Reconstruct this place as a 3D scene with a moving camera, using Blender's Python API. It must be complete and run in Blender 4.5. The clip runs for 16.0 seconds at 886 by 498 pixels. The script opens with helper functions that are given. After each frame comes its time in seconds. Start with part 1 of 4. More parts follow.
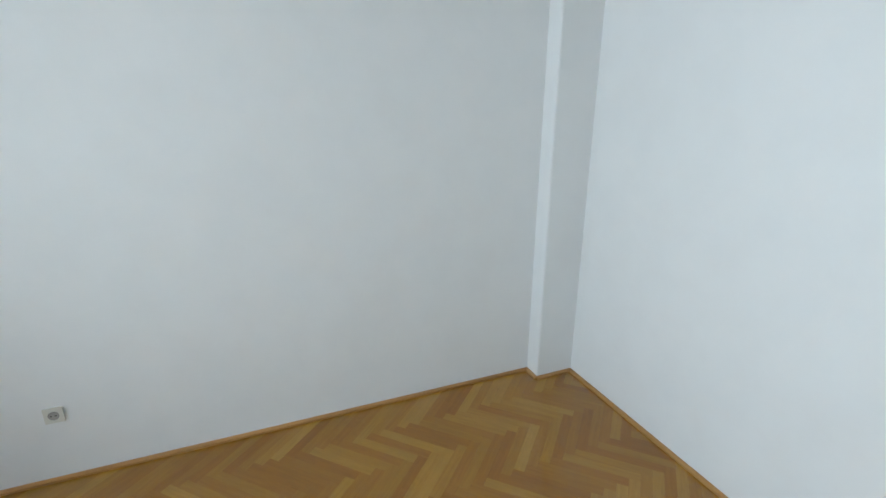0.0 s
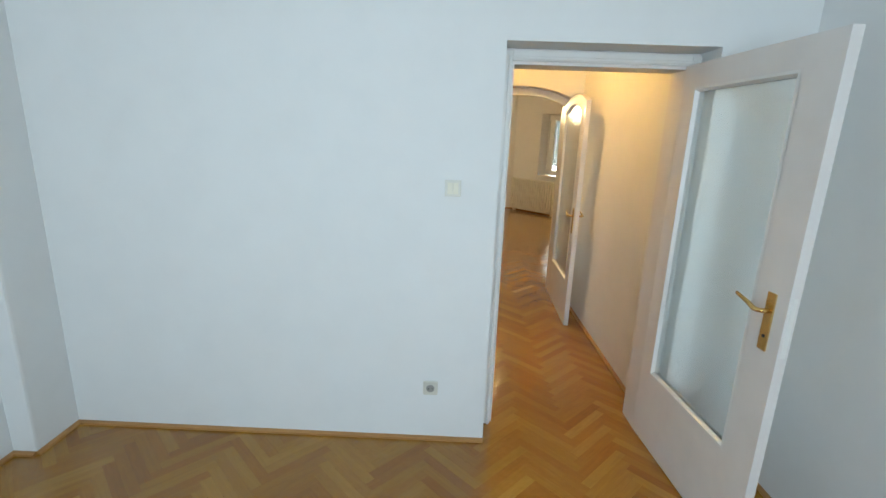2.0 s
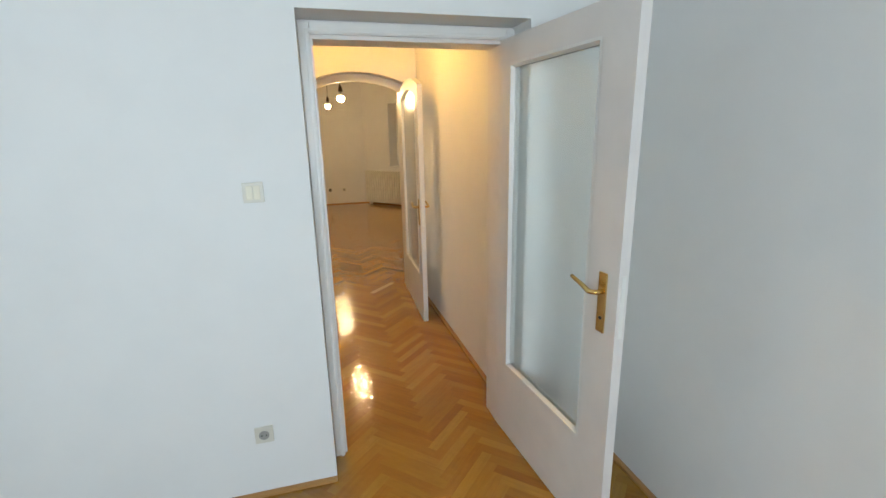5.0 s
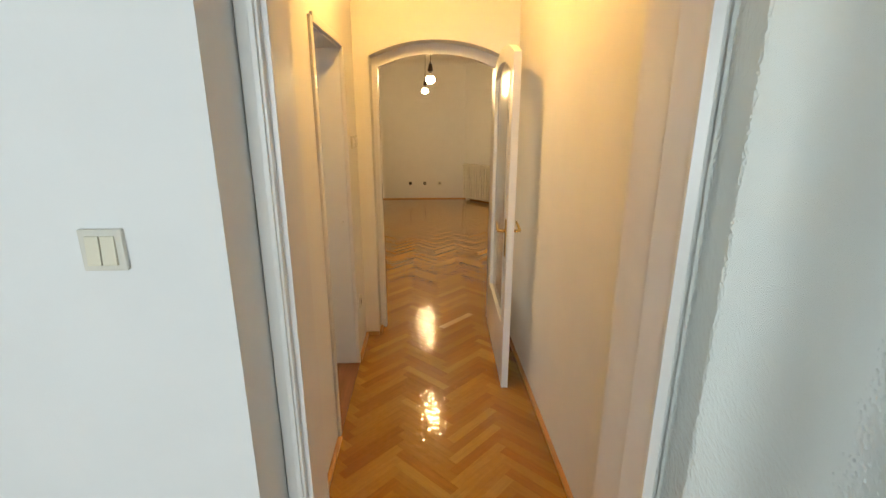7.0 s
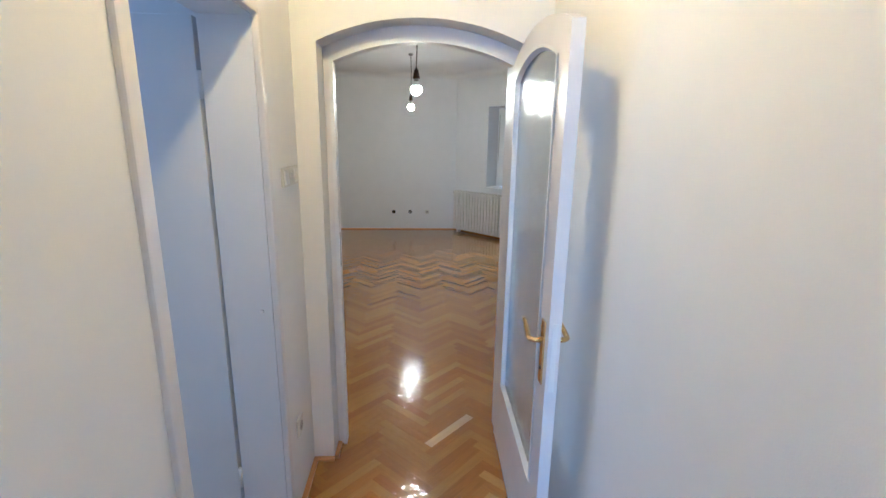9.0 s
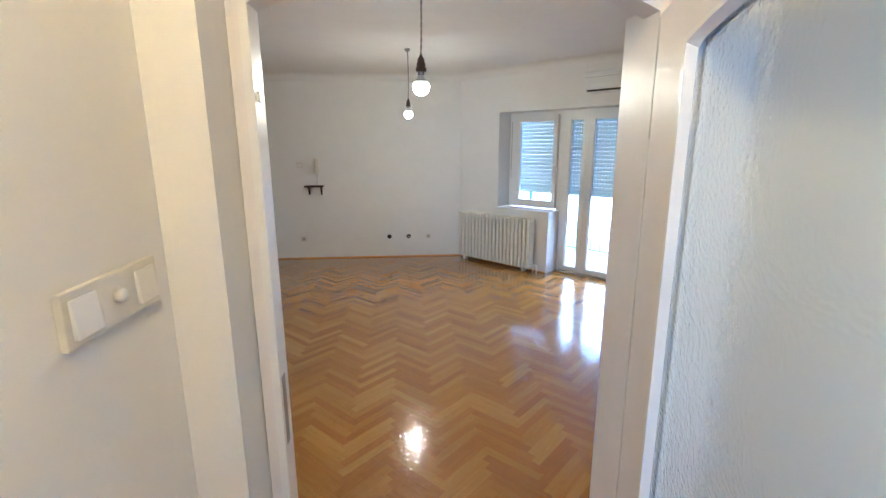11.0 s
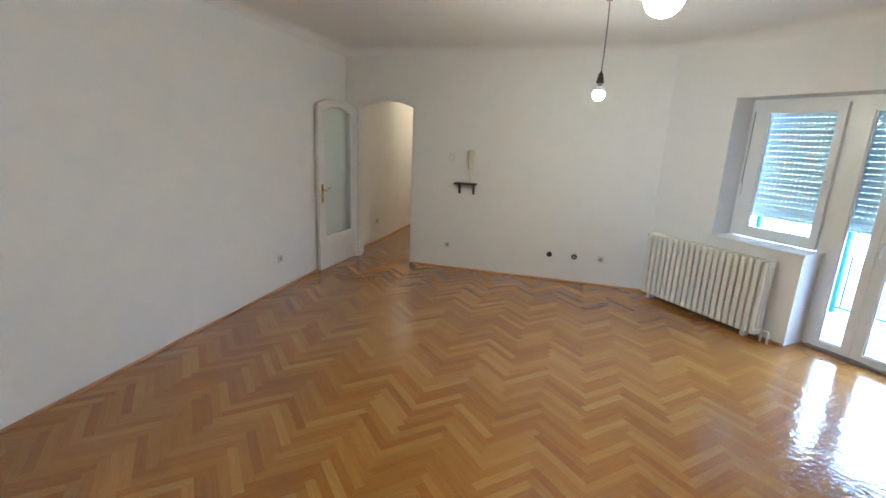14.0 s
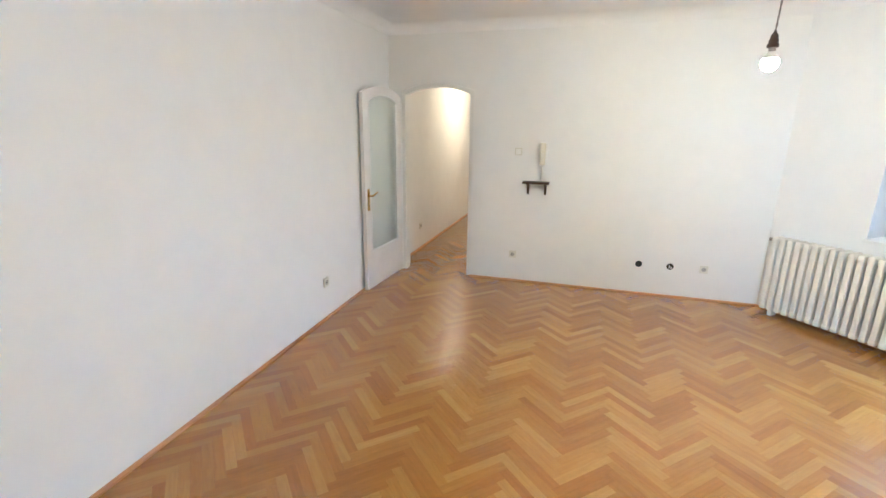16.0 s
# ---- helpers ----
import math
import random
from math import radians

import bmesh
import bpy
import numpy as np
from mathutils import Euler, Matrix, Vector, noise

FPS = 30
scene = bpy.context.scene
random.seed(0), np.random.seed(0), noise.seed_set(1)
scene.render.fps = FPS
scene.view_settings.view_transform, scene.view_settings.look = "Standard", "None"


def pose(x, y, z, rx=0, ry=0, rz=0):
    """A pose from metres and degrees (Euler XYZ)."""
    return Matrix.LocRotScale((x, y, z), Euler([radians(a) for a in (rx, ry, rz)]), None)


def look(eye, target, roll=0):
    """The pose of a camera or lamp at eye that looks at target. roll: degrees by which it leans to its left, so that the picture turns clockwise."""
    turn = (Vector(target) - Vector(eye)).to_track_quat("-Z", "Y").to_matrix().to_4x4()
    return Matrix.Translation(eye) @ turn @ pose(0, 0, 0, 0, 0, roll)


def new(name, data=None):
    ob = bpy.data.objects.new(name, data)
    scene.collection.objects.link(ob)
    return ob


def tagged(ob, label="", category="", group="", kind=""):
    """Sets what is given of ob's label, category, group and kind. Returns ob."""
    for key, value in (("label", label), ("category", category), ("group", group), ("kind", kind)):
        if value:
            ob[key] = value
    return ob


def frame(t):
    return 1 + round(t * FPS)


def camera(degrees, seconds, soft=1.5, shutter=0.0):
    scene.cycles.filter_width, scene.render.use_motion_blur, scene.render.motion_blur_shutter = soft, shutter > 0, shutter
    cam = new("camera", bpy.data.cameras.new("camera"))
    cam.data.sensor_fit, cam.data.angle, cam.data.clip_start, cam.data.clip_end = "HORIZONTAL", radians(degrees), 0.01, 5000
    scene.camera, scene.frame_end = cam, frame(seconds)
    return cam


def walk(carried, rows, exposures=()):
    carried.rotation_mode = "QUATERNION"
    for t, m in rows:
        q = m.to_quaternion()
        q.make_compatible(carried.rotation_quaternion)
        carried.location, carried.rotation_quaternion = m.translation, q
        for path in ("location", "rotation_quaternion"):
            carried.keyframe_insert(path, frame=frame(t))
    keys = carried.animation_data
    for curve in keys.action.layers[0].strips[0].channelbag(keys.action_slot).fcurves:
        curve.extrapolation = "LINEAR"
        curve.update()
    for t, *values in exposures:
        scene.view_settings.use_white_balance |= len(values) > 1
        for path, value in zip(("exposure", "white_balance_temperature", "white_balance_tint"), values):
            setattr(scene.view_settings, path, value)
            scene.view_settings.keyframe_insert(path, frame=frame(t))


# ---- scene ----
cam = camera(88.1, 16.0)
PATH = [
    (0, (-0.044, -1.919, 1.768), (-1.816, -1.21, 1.169), -0.0),
    (0.5, (-0.233, -1.996, 1.793), (-1.728, -0.806, 1.205), 0.2),
    (1, (-0.286, -2.064, 1.727), (-1.331, -0.447, 1.184), 1.1),
    (1.5, (-0.241, -2.192, 1.67), (-0.688, -0.299, 1.202), -0.2),
    (2, (-0.222, -2.316, 1.675), (-0.255, -0.375, 1.192), 2.0),
    (2.5, (-0.233, -2.419, 1.67), (0.001, -0.514, 1.107), 0.8),
    (3, (-0.251, -2.495, 1.681), (0.169, -0.642, 1.056), 0.5),
    (3.2, (-0.285, -2.499, 1.682), (0.267, -0.674, 1.078), -0.7),
    (5.3, (0.086, -1.852, 1.653), (0.581, 0.018, 1.146), -1.2),
    (5.5, (0.13, -1.731, 1.655), (0.573, 0.148, 1.132), -1.2),
    (6, (0.223, -1.454, 1.659), (0.537, 0.44, 1.098), -1.4),
    (6.5, (0.34, -1.169, 1.662), (0.468, 0.751, 1.114), 0.8),
    (7, (0.378, -0.9, 1.658), (0.452, 1.021, 1.109), -0.0),
    (7.5, (0.335, -0.597, 1.674), (0.475, 1.337, 1.183), -0.7),
    (8, (0.378, -0.329, 1.677), (0.504, 1.603, 1.177), -0.2),
    (8.5, (0.421, -0.009, 1.657), (0.485, 1.926, 1.156), 0.3),
    (9, (0.414, 0.318, 1.666), (0.546, 2.258, 1.198), 0.9),
    (9.2, (0.39, 0.462, 1.69), (0.582, 2.39, 1.195), -0.2),
    (11.3, (0.351, 1.727, 1.729), (0.481, 3.675, 1.297), -0.2),
    (11.5, (0.377, 1.824, 1.716), (0.479, 3.772, 1.275), -0.3),
    (12, (0.391, 2.154, 1.767), (0.369, 4.099, 1.3), 0.1),
    (12.5, (0.394, 2.354, 1.753), (0.292, 4.287, 1.251), -0.4),
    (13, (0.377, 2.575, 1.735), (0.29, 4.515, 1.256), -1.2),
    (13.5, (0.337, 2.777, 1.724), (0.14, 4.698, 1.203), 0.3),
    (14, (0.297, 3.044, 1.725), (-0.231, 4.913, 1.246), 2.5),
    (14.5, (0.169, 3.258, 1.71), (-0.416, 5.099, 1.19), 2.1),
    (15, (-0.04, 3.456, 1.717), (-0.712, 5.271, 1.216), -0.1),
    (15.5, (-0.273, 3.618, 1.717), (-0.867, 5.467, 1.239), 0.5),
    (16, (-0.571, 3.758, 1.726), (-1.133, 5.606, 1.206), 0.6),
]
walk(cam, [(t, look(eye, target, roll)) for t, eye, target, roll in PATH],
     exposures=[(0.0, -0.06, 6550, 10), (1.0, -0.08, 6500, 9), (2.0, -0.2, 6350, 7), (3.2, -0.25, 6350, 8), (5.0, -0.14, 6700, 10), (6.5, -0.08, 7150, 10), (7.5, -0.06, 6800, 9), (8.5, 0.02, 4450, 9), (9.2, 0.12, 3950, 9), (11.5, 0.48, 4170, 10), (12.0, 0.58, 4130, 8), (12.5, 0.50, 4150, 7), (13.5, 0.52, 4130, 6), (14.5, 0.42, 4180, 7), (15.0, 0.55, 4200, 7), (15.5, 1.18, 4120, 7), (16.0, 1.40, 4080, 8)])

# ---- world and large lights ----
world = bpy.data.worlds.new("sky")
scene.world = world
world.use_nodes = True
wn = world.node_tree
sky = wn.nodes.new("ShaderNodeTexSky")
sky.sky_type = "NISHITA"
sky.sun_disc = False
sky.sun_elevation, sky.sun_rotation = radians(50), radians(200)
wn.links.new(sky.outputs[0], wn.nodes["Background"].inputs[0])
wn.nodes["Background"].inputs[1].default_value = 0.12

sun = new("sun", bpy.data.lights.new("sun", "SUN"))
sun.data.energy, sun.data.angle, sun.data.color = 4.5, radians(0.6), (1.0, 0.95, 0.88)
sun.matrix_world = look((0, 0, 10), (3.0, 2.0, 0.0))


def area(name, m, w, h, watts, colour):
    lamp = new(name, bpy.data.lights.new(name, "AREA"))
    lamp.data.shape, lamp.data.size, lamp.data.size_y = "RECTANGLE", w, h
    lamp.data.energy, lamp.data.color = watts, colour
    lamp.matrix_world = m
    return lamp


# sky light standing in the opening of the first room's window
lamp1 = area("window_light", look((-0.45, -4.64, 1.6), (-0.45, 0.0, 1.6)), 1.5, 1.45, 60, (0.72, 0.885, 1.0))
lamp1.data.spread = radians(125)
# sky light standing in the opening of the side room's window
area("side_window_light", look((-2.66, 1.25, 1.6), (0.0, 1.25, 1.6)), 0.95, 1.15, 7, (0.96, 0.98, 1.0))


# ---- materials ----
def nodes(name):
    m = bpy.data.materials.new(name)
    m.use_nodes = True
    return m, m.node_tree, m.node_tree.nodes["Principled BSDF"]


def link(t, a, b):
    t.links.new(a, b)


def noise_tex(t, scale, detail=3.0, vec=None, rough=0.55):
    n = t.nodes.new("ShaderNodeTexNoise")
    n.inputs["Scale"].default_value, n.inputs["Detail"].default_value, n.inputs["Roughness"].default_value = scale, detail, rough
    if vec is not None:
        link(t, vec, n.inputs["Vector"])
    return n


def ramp(t, fac, a, b, p0=0.3, p1=0.7):
    r = t.nodes.new("ShaderNodeValToRGB")
    r.color_ramp.elements[0].position, r.color_ramp.elements[1].position = p0, p1
    r.color_ramp.elements[0].color, r.color_ramp.elements[1].color = (*a, 1), (*b, 1)
    link(t, fac, r.inputs[0])
    return r


def bump(t, height, bsdf, strength, dist):
    b = t.nodes.new("ShaderNodeBump")
    b.inputs["Strength"].default_value, b.inputs["Distance"].default_value = strength, dist
    link(t, height, b.inputs["Height"])
    link(t, b.outputs[0], bsdf.inputs["Normal"])
    return b


def plain(name, colour, rough, metal=0.0, vary=0.05, scale=6.0, fine=120.0, relief=0.15, dist=0.001, coat=0.0):
    """A surface with broad stains and fine relief, in metres."""
    m, t, b = nodes(name)
    co = t.nodes.new("ShaderNodeTexCoord").outputs["Object"]
    n = noise_tex(t, scale, 4, co)
    lo, hi = [c * (1 - vary) for c in colour], [min(1, c * (1 + vary)) for c in colour]
    link(t, ramp(t, n.outputs["Fac"], lo, hi).outputs[0], b.inputs["Base Color"])
    b.inputs["Metallic"].default_value = metal
    r = t.nodes.new("ShaderNodeMapRange")
    r.inputs["To Min"].default_value, r.inputs["To Max"].default_value = rough * 0.85, min(1, rough * 1.15)
    link(t, n.outputs["Fac"], r.inputs[0])
    link(t, r.outputs[0], b.inputs["Roughness"])
    b.inputs["Coat Weight"].default_value = coat
    f = noise_tex(t, fine, 2, co)
    bump(t, f.outputs["Fac"], b, relief, dist)
    return m


def plaster(name, colour, rough=0.8):
    """Emulsion paint on plaster: roller stipple, slow waves and faint patches."""
    m, t, b = nodes(name)
    co = t.nodes.new("ShaderNodeTexCoord").outputs["Object"]
    broad, patch, fine = noise_tex(t, 1.3, 3, co), noise_tex(t, 5.0, 5, co), noise_tex(t, 260, 2, co)
    lo = [c * 0.972 for c in colour]
    c1 = ramp(t, patch.outputs["Fac"], lo, colour, 0.25, 0.6)
    link(t, c1.outputs[0], b.inputs["Base Color"])
    b.inputs["Roughness"].default_value = rough
    b.inputs["Specular IOR Level"].default_value = 0.3
    add = t.nodes.new("ShaderNodeMath")
    add.operation = "MULTIPLY_ADD"
    add.inputs[1].default_value = 12.0
    link(t, broad.outputs["Fac"], add.inputs[0])
    link(t, fine.outputs["Fac"], add.inputs[2])
    bump(t, add.outputs[0], b, 0.25, 0.0012)
    return m


def parquet(name, island):
    """Lacquered oak blocks: each has its own tone and grain, under a shiny uneven lacquer."""
    m, t, b = nodes(name)
    uv = t.nodes.new("ShaderNodeUVMap")
    uv.uv_map = "grain"
    if island:
        rnd = t.nodes.new("ShaderNodeNewGeometry").outputs["Random Per Island"]
    else:
        rnd = t.nodes.new("ShaderNodeObjectInfo").outputs["Random"]
    r = t.nodes.new("ShaderNodeValToRGB")
    e = r.color_ramp.elements
    e[0].position, e[0].color = 0.0, (0.285, 0.118, 0.0118, 1)
    e[1].position, e[1].color = 1.0, (0.425, 0.224, 0.032, 1)
    for p, c in ((0.25, (0.320, 0.142, 0.0148, 1)), (0.65, (0.353, 0.171, 0.0195, 1)), (0.88, (0.397, 0.199, 0.026, 1))):
        e.new(p).color = c
    link(t, rnd, r.inputs[0])
    mp = t.nodes.new("ShaderNodeMapping")
    mp.inputs["Scale"].default_value = (5.0, 55.0, 1.0)
    link(t, uv.outputs[0], mp.inputs[0])
    g = noise_tex(t, 1.0, 5, mp.outputs[0], 0.6)
    g.inputs["Distortion"].default_value = 0.6
    mix = t.nodes.new("ShaderNodeMix")
    mix.data_type, mix.blend_type = "RGBA", "MULTIPLY"
    mix.inputs[0].default_value = 0.38
    link(t, r.outputs[0], mix.inputs[6])
    link(t, ramp(t, g.outputs["Fac"], (0.62, 0.55, 0.48), (1.12, 1.10, 1.08), 0.3, 0.7).outputs[0], mix.inputs[7])
    link(t, mix.outputs[2], b.inputs["Base Color"])
    co = t.nodes.new("ShaderNodeTexCoord").outputs["Object"]
    pos = t.nodes.new("ShaderNodeNewGeometry").outputs["Position"]
    w = noise_tex(t, 2.2, 3, pos)
    rr = t.nodes.new("ShaderNodeMapRange")
    rr.inputs["To Min"].default_value, rr.inputs["To Max"].default_value = 0.025, 0.07
    link(t, w.outputs["Fac"], rr.inputs[0])
    link(t, rr.outputs[0], b.inputs["Coat Roughness"])
    b.inputs["Coat Weight"].default_value, b.inputs["Coat IOR"].default_value = 1.0, 1.5
    b.inputs["Roughness"].default_value, b.inputs["Specular IOR Level"].default_value = 0.25, 0.12
    f = noise_tex(t, 30, 0.6, pos)
    wave = bump(t, f.outputs["Fac"], b, 0.6, 0.0032)
    link(t, wave.outputs[0], b.inputs["Coat Normal"])
    return m


def glow(name, colour, strength):
    m, t, b = nodes(name)
    b.inputs["Base Color"].default_value = (0.9, 0.9, 0.88, 1)
    b.inputs["Emission Color"].default_value = (*colour, 1)
    b.inputs["Emission Strength"].default_value = strength
    return m


def glass(name, rough, relief, scale, dist=0.003, colour=(0.93, 0.97, 0.95)):
    m, t, b = nodes(name)
    b.inputs["Base Color"].default_value = (*colour, 1)
    b.inputs["Transmission Weight"].default_value = 1.0
    b.inputs["Roughness"].default_value = rough
    b.inputs["IOR"].default_value = 1.45
    if relief:
        co = t.nodes.new("ShaderNodeTexCoord").outputs["Object"]
        n = t.nodes.new("ShaderNodeTexVoronoi")
        n.feature = "SMOOTH_F1"
        n.inputs["Scale"].default_value, n.inputs["Smoothness"].default_value = scale, 0.6
        link(t, co, n.inputs["Vector"])
        bump(t, n.outputs["Distance"], b, relief, dist)
    return m


def wood(name, a, b_, scale, rough, along=0, coat=0.0):
    m, t, b = nodes(name)
    co = t.nodes.new("ShaderNodeTexCoord").outputs["Object"]
    mp = t.nodes.new("ShaderNodeMapping")
    sc = [40.0, 40.0, 40.0]
    sc[along] = 2.5
    mp.inputs["Scale"].default_value = [v * scale for v in sc]
    link(t, co, mp.inputs[0])
    n = noise_tex(t, 1.0, 5, mp.outputs[0], 0.6)
    link(t, ramp(t, n.outputs["Fac"], a, b_, 0.25, 0.75).outputs[0], b.inputs["Base Color"])
    b.inputs["Roughness"].default_value = rough
    b.inputs["Coat Weight"].default_value = coat
    bump(t, n.outputs["Fac"], b, 0.15, 0.0008)
    return m


WALL1 = plaster("white_plaster_cool", (0.80, 0.81, 0.81))
WALLC = plaster("corridor_plaster", (0.80, 0.79, 0.77))
WALL2 = plaster("white_plaster", (0.80, 0.79, 0.775))
CEIL = plaster("ceiling_plaster", (0.80, 0.79, 0.78))
GLOSS = plain("white_gloss_enamel", (0.76, 0.75, 0.73), 0.30, vary=0.03, scale=8, fine=90, relief=0.05, dist=0.001)
GLOSS_OLD = plain("white_door_enamel", (0.74, 0.71, 0.69), 0.36, vary=0.04, scale=5, fine=70, relief=0.07, dist=0.0012)
PLASTIC = plain("white_plastic", (0.78, 0.77, 0.74), 0.35, vary=0.02, relief=0.03)
CREAM = plain("cream_plastic", (0.72, 0.68, 0.55), 0.4, vary=0.03, relief=0.03)
PVC = plain("white_pvc", (0.80, 0.81, 0.82), 0.3, vary=0.02, relief=0.03)
BRASS = plain("polished_brass", (0.80, 0.56, 0.22), 0.22, metal=1.0, vary=0.08, scale=30, relief=0.06)
DULL = plain("dull_metal", (0.35, 0.33, 0.31), 0.45, metal=1.0, vary=0.1, scale=30)
SATIN = plain("white_satin_paint", (0.77, 0.77, 0.77), 0.55, vary=0.02, scale=3, fine=200, relief=0.05)
OAK = wood("oak_strip", (0.33, 0.155, 0.045), (0.52, 0.275, 0.095), 0.5, 0.35, 0)
OAK_Y = wood("oak_strip_lengthways", (0.33, 0.155, 0.045), (0.52, 0.275, 0.095), 0.5, 0.35, 1)
BEECH = wood("varnished_counter_wood", (0.42, 0.205, 0.05), (0.60, 0.335, 0.10), 0.5, 0.3, 0, 0.3)
DARKWOOD = wood("dark_stained_wood", (0.022, 0.012, 0.009), (0.05, 0.026, 0.018), 0.8, 0.45)
RED_OAK = wood("reddish_threshold_wood", (0.17, 0.065, 0.022), (0.30, 0.125, 0.045), 0.5, 0.25, 1)
PALE_OAK = wood("pale_oak_block", (0.50, 0.33, 0.13), (0.62, 0.43, 0.19), 0.5, 0.12, 0)
SUBFLOOR = plain("dark_joint_filler", (0.075, 0.04, 0.018), 0.7, vary=0.1)
RADIATOR = plain("radiator_enamel", (0.80, 0.775, 0.69), 0.5, vary=0.04, scale=12, fine=70, relief=0.08)
PLATE = plain("aged_cream_plastic", (0.66, 0.64, 0.57), 0.4, vary=0.05, relief=0.03)
SLAT = plain("grey_shutter_slat", (0.56, 0.62, 0.62), 0.55, vary=0.05, relief=0.05)
# thin plastic slats let a little daylight through
st = SLAT.node_tree
thin, both = st.nodes.new("ShaderNodeBsdfTranslucent"), st.nodes.new("ShaderNodeMixShader")
thin.inputs[0].default_value, both.inputs[0].default_value = (0.62, 0.76, 0.76, 1), 0.10
link(st, st.nodes["Principled BSDF"].outputs[0], both.inputs[1])
link(st, thin.outputs[0], both.inputs[2])
link(st, both.outputs[0], st.nodes["Material Output"].inputs[0])
# near-black that paints the shade of holes and slots on solid shapes
DARK = plain("painted_void_shade", (0.02, 0.02, 0.02), 0.8, vary=0.2)
BLACK = plain("black_leather", (0.012, 0.012, 0.012), 0.42, vary=0.3, scale=25, fine=90, relief=0.5, dist=0.003)
TILE = plain("glazed_white_tile", (0.70, 0.70, 0.66), 0.12, vary=0.03, scale=3, fine=9, relief=0.08)
GROUT = plain("grey_grout", (0.42, 0.41, 0.38), 0.9, vary=0.1)
SIDE_TILE = plain("grey_green_tile", (0.32, 0.36, 0.31), 0.35, vary=0.1, scale=4)
PALE = plain("pale_balcony_tile", (0.60, 0.58, 0.54), 0.7, vary=0.08)
BARS = plain("weathered_dark_paint", (0.07, 0.065, 0.06), 0.5, vary=0.15)
GREEN = plain("green_painted_metal", (0.025, 0.13, 0.10), 0.45, vary=0.1)
CONCRETE = plain("balcony_concrete", (0.42, 0.41, 0.39), 0.85, vary=0.15, scale=4, fine=60, relief=0.5, dist=0.004)
FLOOR_ISLAND, FLOOR_BLOCK = parquet("oak_parquet_field", True), parquet("oak_parquet_block", False)
PANE = glass("clear_pane", 0.0, 0, 1)
FROST = glass("cathedral_glass", 0.13, 0.28, 125, 0.0022, (0.93, 0.965, 0.945))
BULB_A = glow("lit_bulb_near", (1.0, 0.715, 0.34), 490)
BULB_B = glow("lit_bulb_far", (1.0, 0.715, 0.34), 490)
BULB_C = glow("lit_corridor_bulb", (1.0, 0.57, 0.16), 610)
BULB_D = glow("lit_second_corridor_bulb", (1.0, 0.62, 0.25), 360)


# ---- mesh helpers ----
def bx(bm, a, b, bevel=0.0, m=None):
    """A box from corner a to corner b, with rounded edges where bevel is given."""
    c = [(p + q) / 2 for p, q in zip(a, b)]
    d = [abs(q - p) for p, q in zip(a, b)]
    r = bmesh.ops.create_cube(bm, size=1.0, matrix=Matrix.LocRotScale(c, None, d))
    vs = r["verts"]
    if bevel:
        es = {e for v in vs for e in v.link_edges}
        g = bmesh.ops.bevel(bm, geom=list(es), offset=bevel, segments=2, affect="EDGES", profile=0.6)
        vs = list({v for v in g["verts"]} | {v for v in vs if v.is_valid})
    if m is not None:
        bmesh.ops.transform(bm, matrix=m, verts=vs)
    return vs


def box(a, b, bevel=0.0):
    bm = bmesh.new()
    bx(bm, a, b, bevel)
    return bm


def tube(bm, pts, radius, seg=10, cap=True):
    """A round bar along points; radius a number or one per point."""
    pts = [Vector(p) for p in pts]
    rs = radius if isinstance(radius, (list, tuple)) else [radius] * len(pts)
    rings = []
    for i, p in enumerate(pts):
        d = (pts[min(i + 1, len(pts) - 1)] - pts[max(i - 1, 0)]).normalized()
        side = d.cross(Vector((0, 0, 1)))
        if side.length < 0.05:
            side = d.cross(Vector((1, 0, 0)))
        side.normalize()
        up = side.cross(d)
        rings.append([bm.verts.new(p + rs[i] * (math.cos(2 * math.pi * k / seg) * side + math.sin(2 * math.pi * k / seg) * up)) for k in range(seg)])
    for a, b in zip(rings, rings[1:]):
        for k in range(seg):
            f = bm.faces.new((a[k], a[(k + 1) % seg], b[(k + 1) % seg], b[k]))
            f.smooth = True
    if cap:
        bm.faces.new(rings[0][::-1])
        bm.faces.new(rings[-1])


def lathe(bm, profile, seg=20, at=(0, 0, 0)):
    """A turned shape about the z axis from (radius, height) pairs."""
    rings = [[bm.verts.new((at[0] + r * math.cos(2 * math.pi * k / seg), at[1] + r * math.sin(2 * math.pi * k / seg), at[2] + z)) for k in range(seg)] for r, z in profile]
    for a, b in zip(rings, rings[1:]):
        for k in range(seg):
            f = bm.faces.new((a[k], a[(k + 1) % seg], b[(k + 1) % seg], b[k]))
            f.smooth = True
    bm.faces.new(rings[0][::-1])
    bm.faces.new(rings[-1])


def prism(poly, y0, y1):
    """An outline in (x, z), pushed from y0 to y1."""
    bm = bmesh.new()
    a = [bm.verts.new((x, y0, z)) for x, z in poly]
    b = [bm.verts.new((x, y1, z)) for x, z in poly]
    bm.faces.new(a)
    bm.faces.new(b[::-1])
    n = len(poly)
    for i in range(n):
        bm.faces.new((a[i], b[i], b[(i + 1) % n], a[(i + 1) % n]))
    bmesh.ops.recalc_face_normals(bm, faces=bm.faces)
    return bm


def slab(poly, z0, z1):
    """An outline in (x, y), pushed from z0 to z1."""
    bm = bmesh.new()
    a = [bm.verts.new((x, y, z0)) for x, y in poly]
    b = [bm.verts.new((x, y, z1)) for x, y in poly]
    bm.faces.new(a)
    bm.faces.new(b)
    n = len(poly)
    for i in range(n):
        bm.faces.new((a[i], b[i], b[(i + 1) % n], a[(i + 1) % n]))
    bmesh.ops.recalc_face_normals(bm, faces=bm.faces)
    return bm


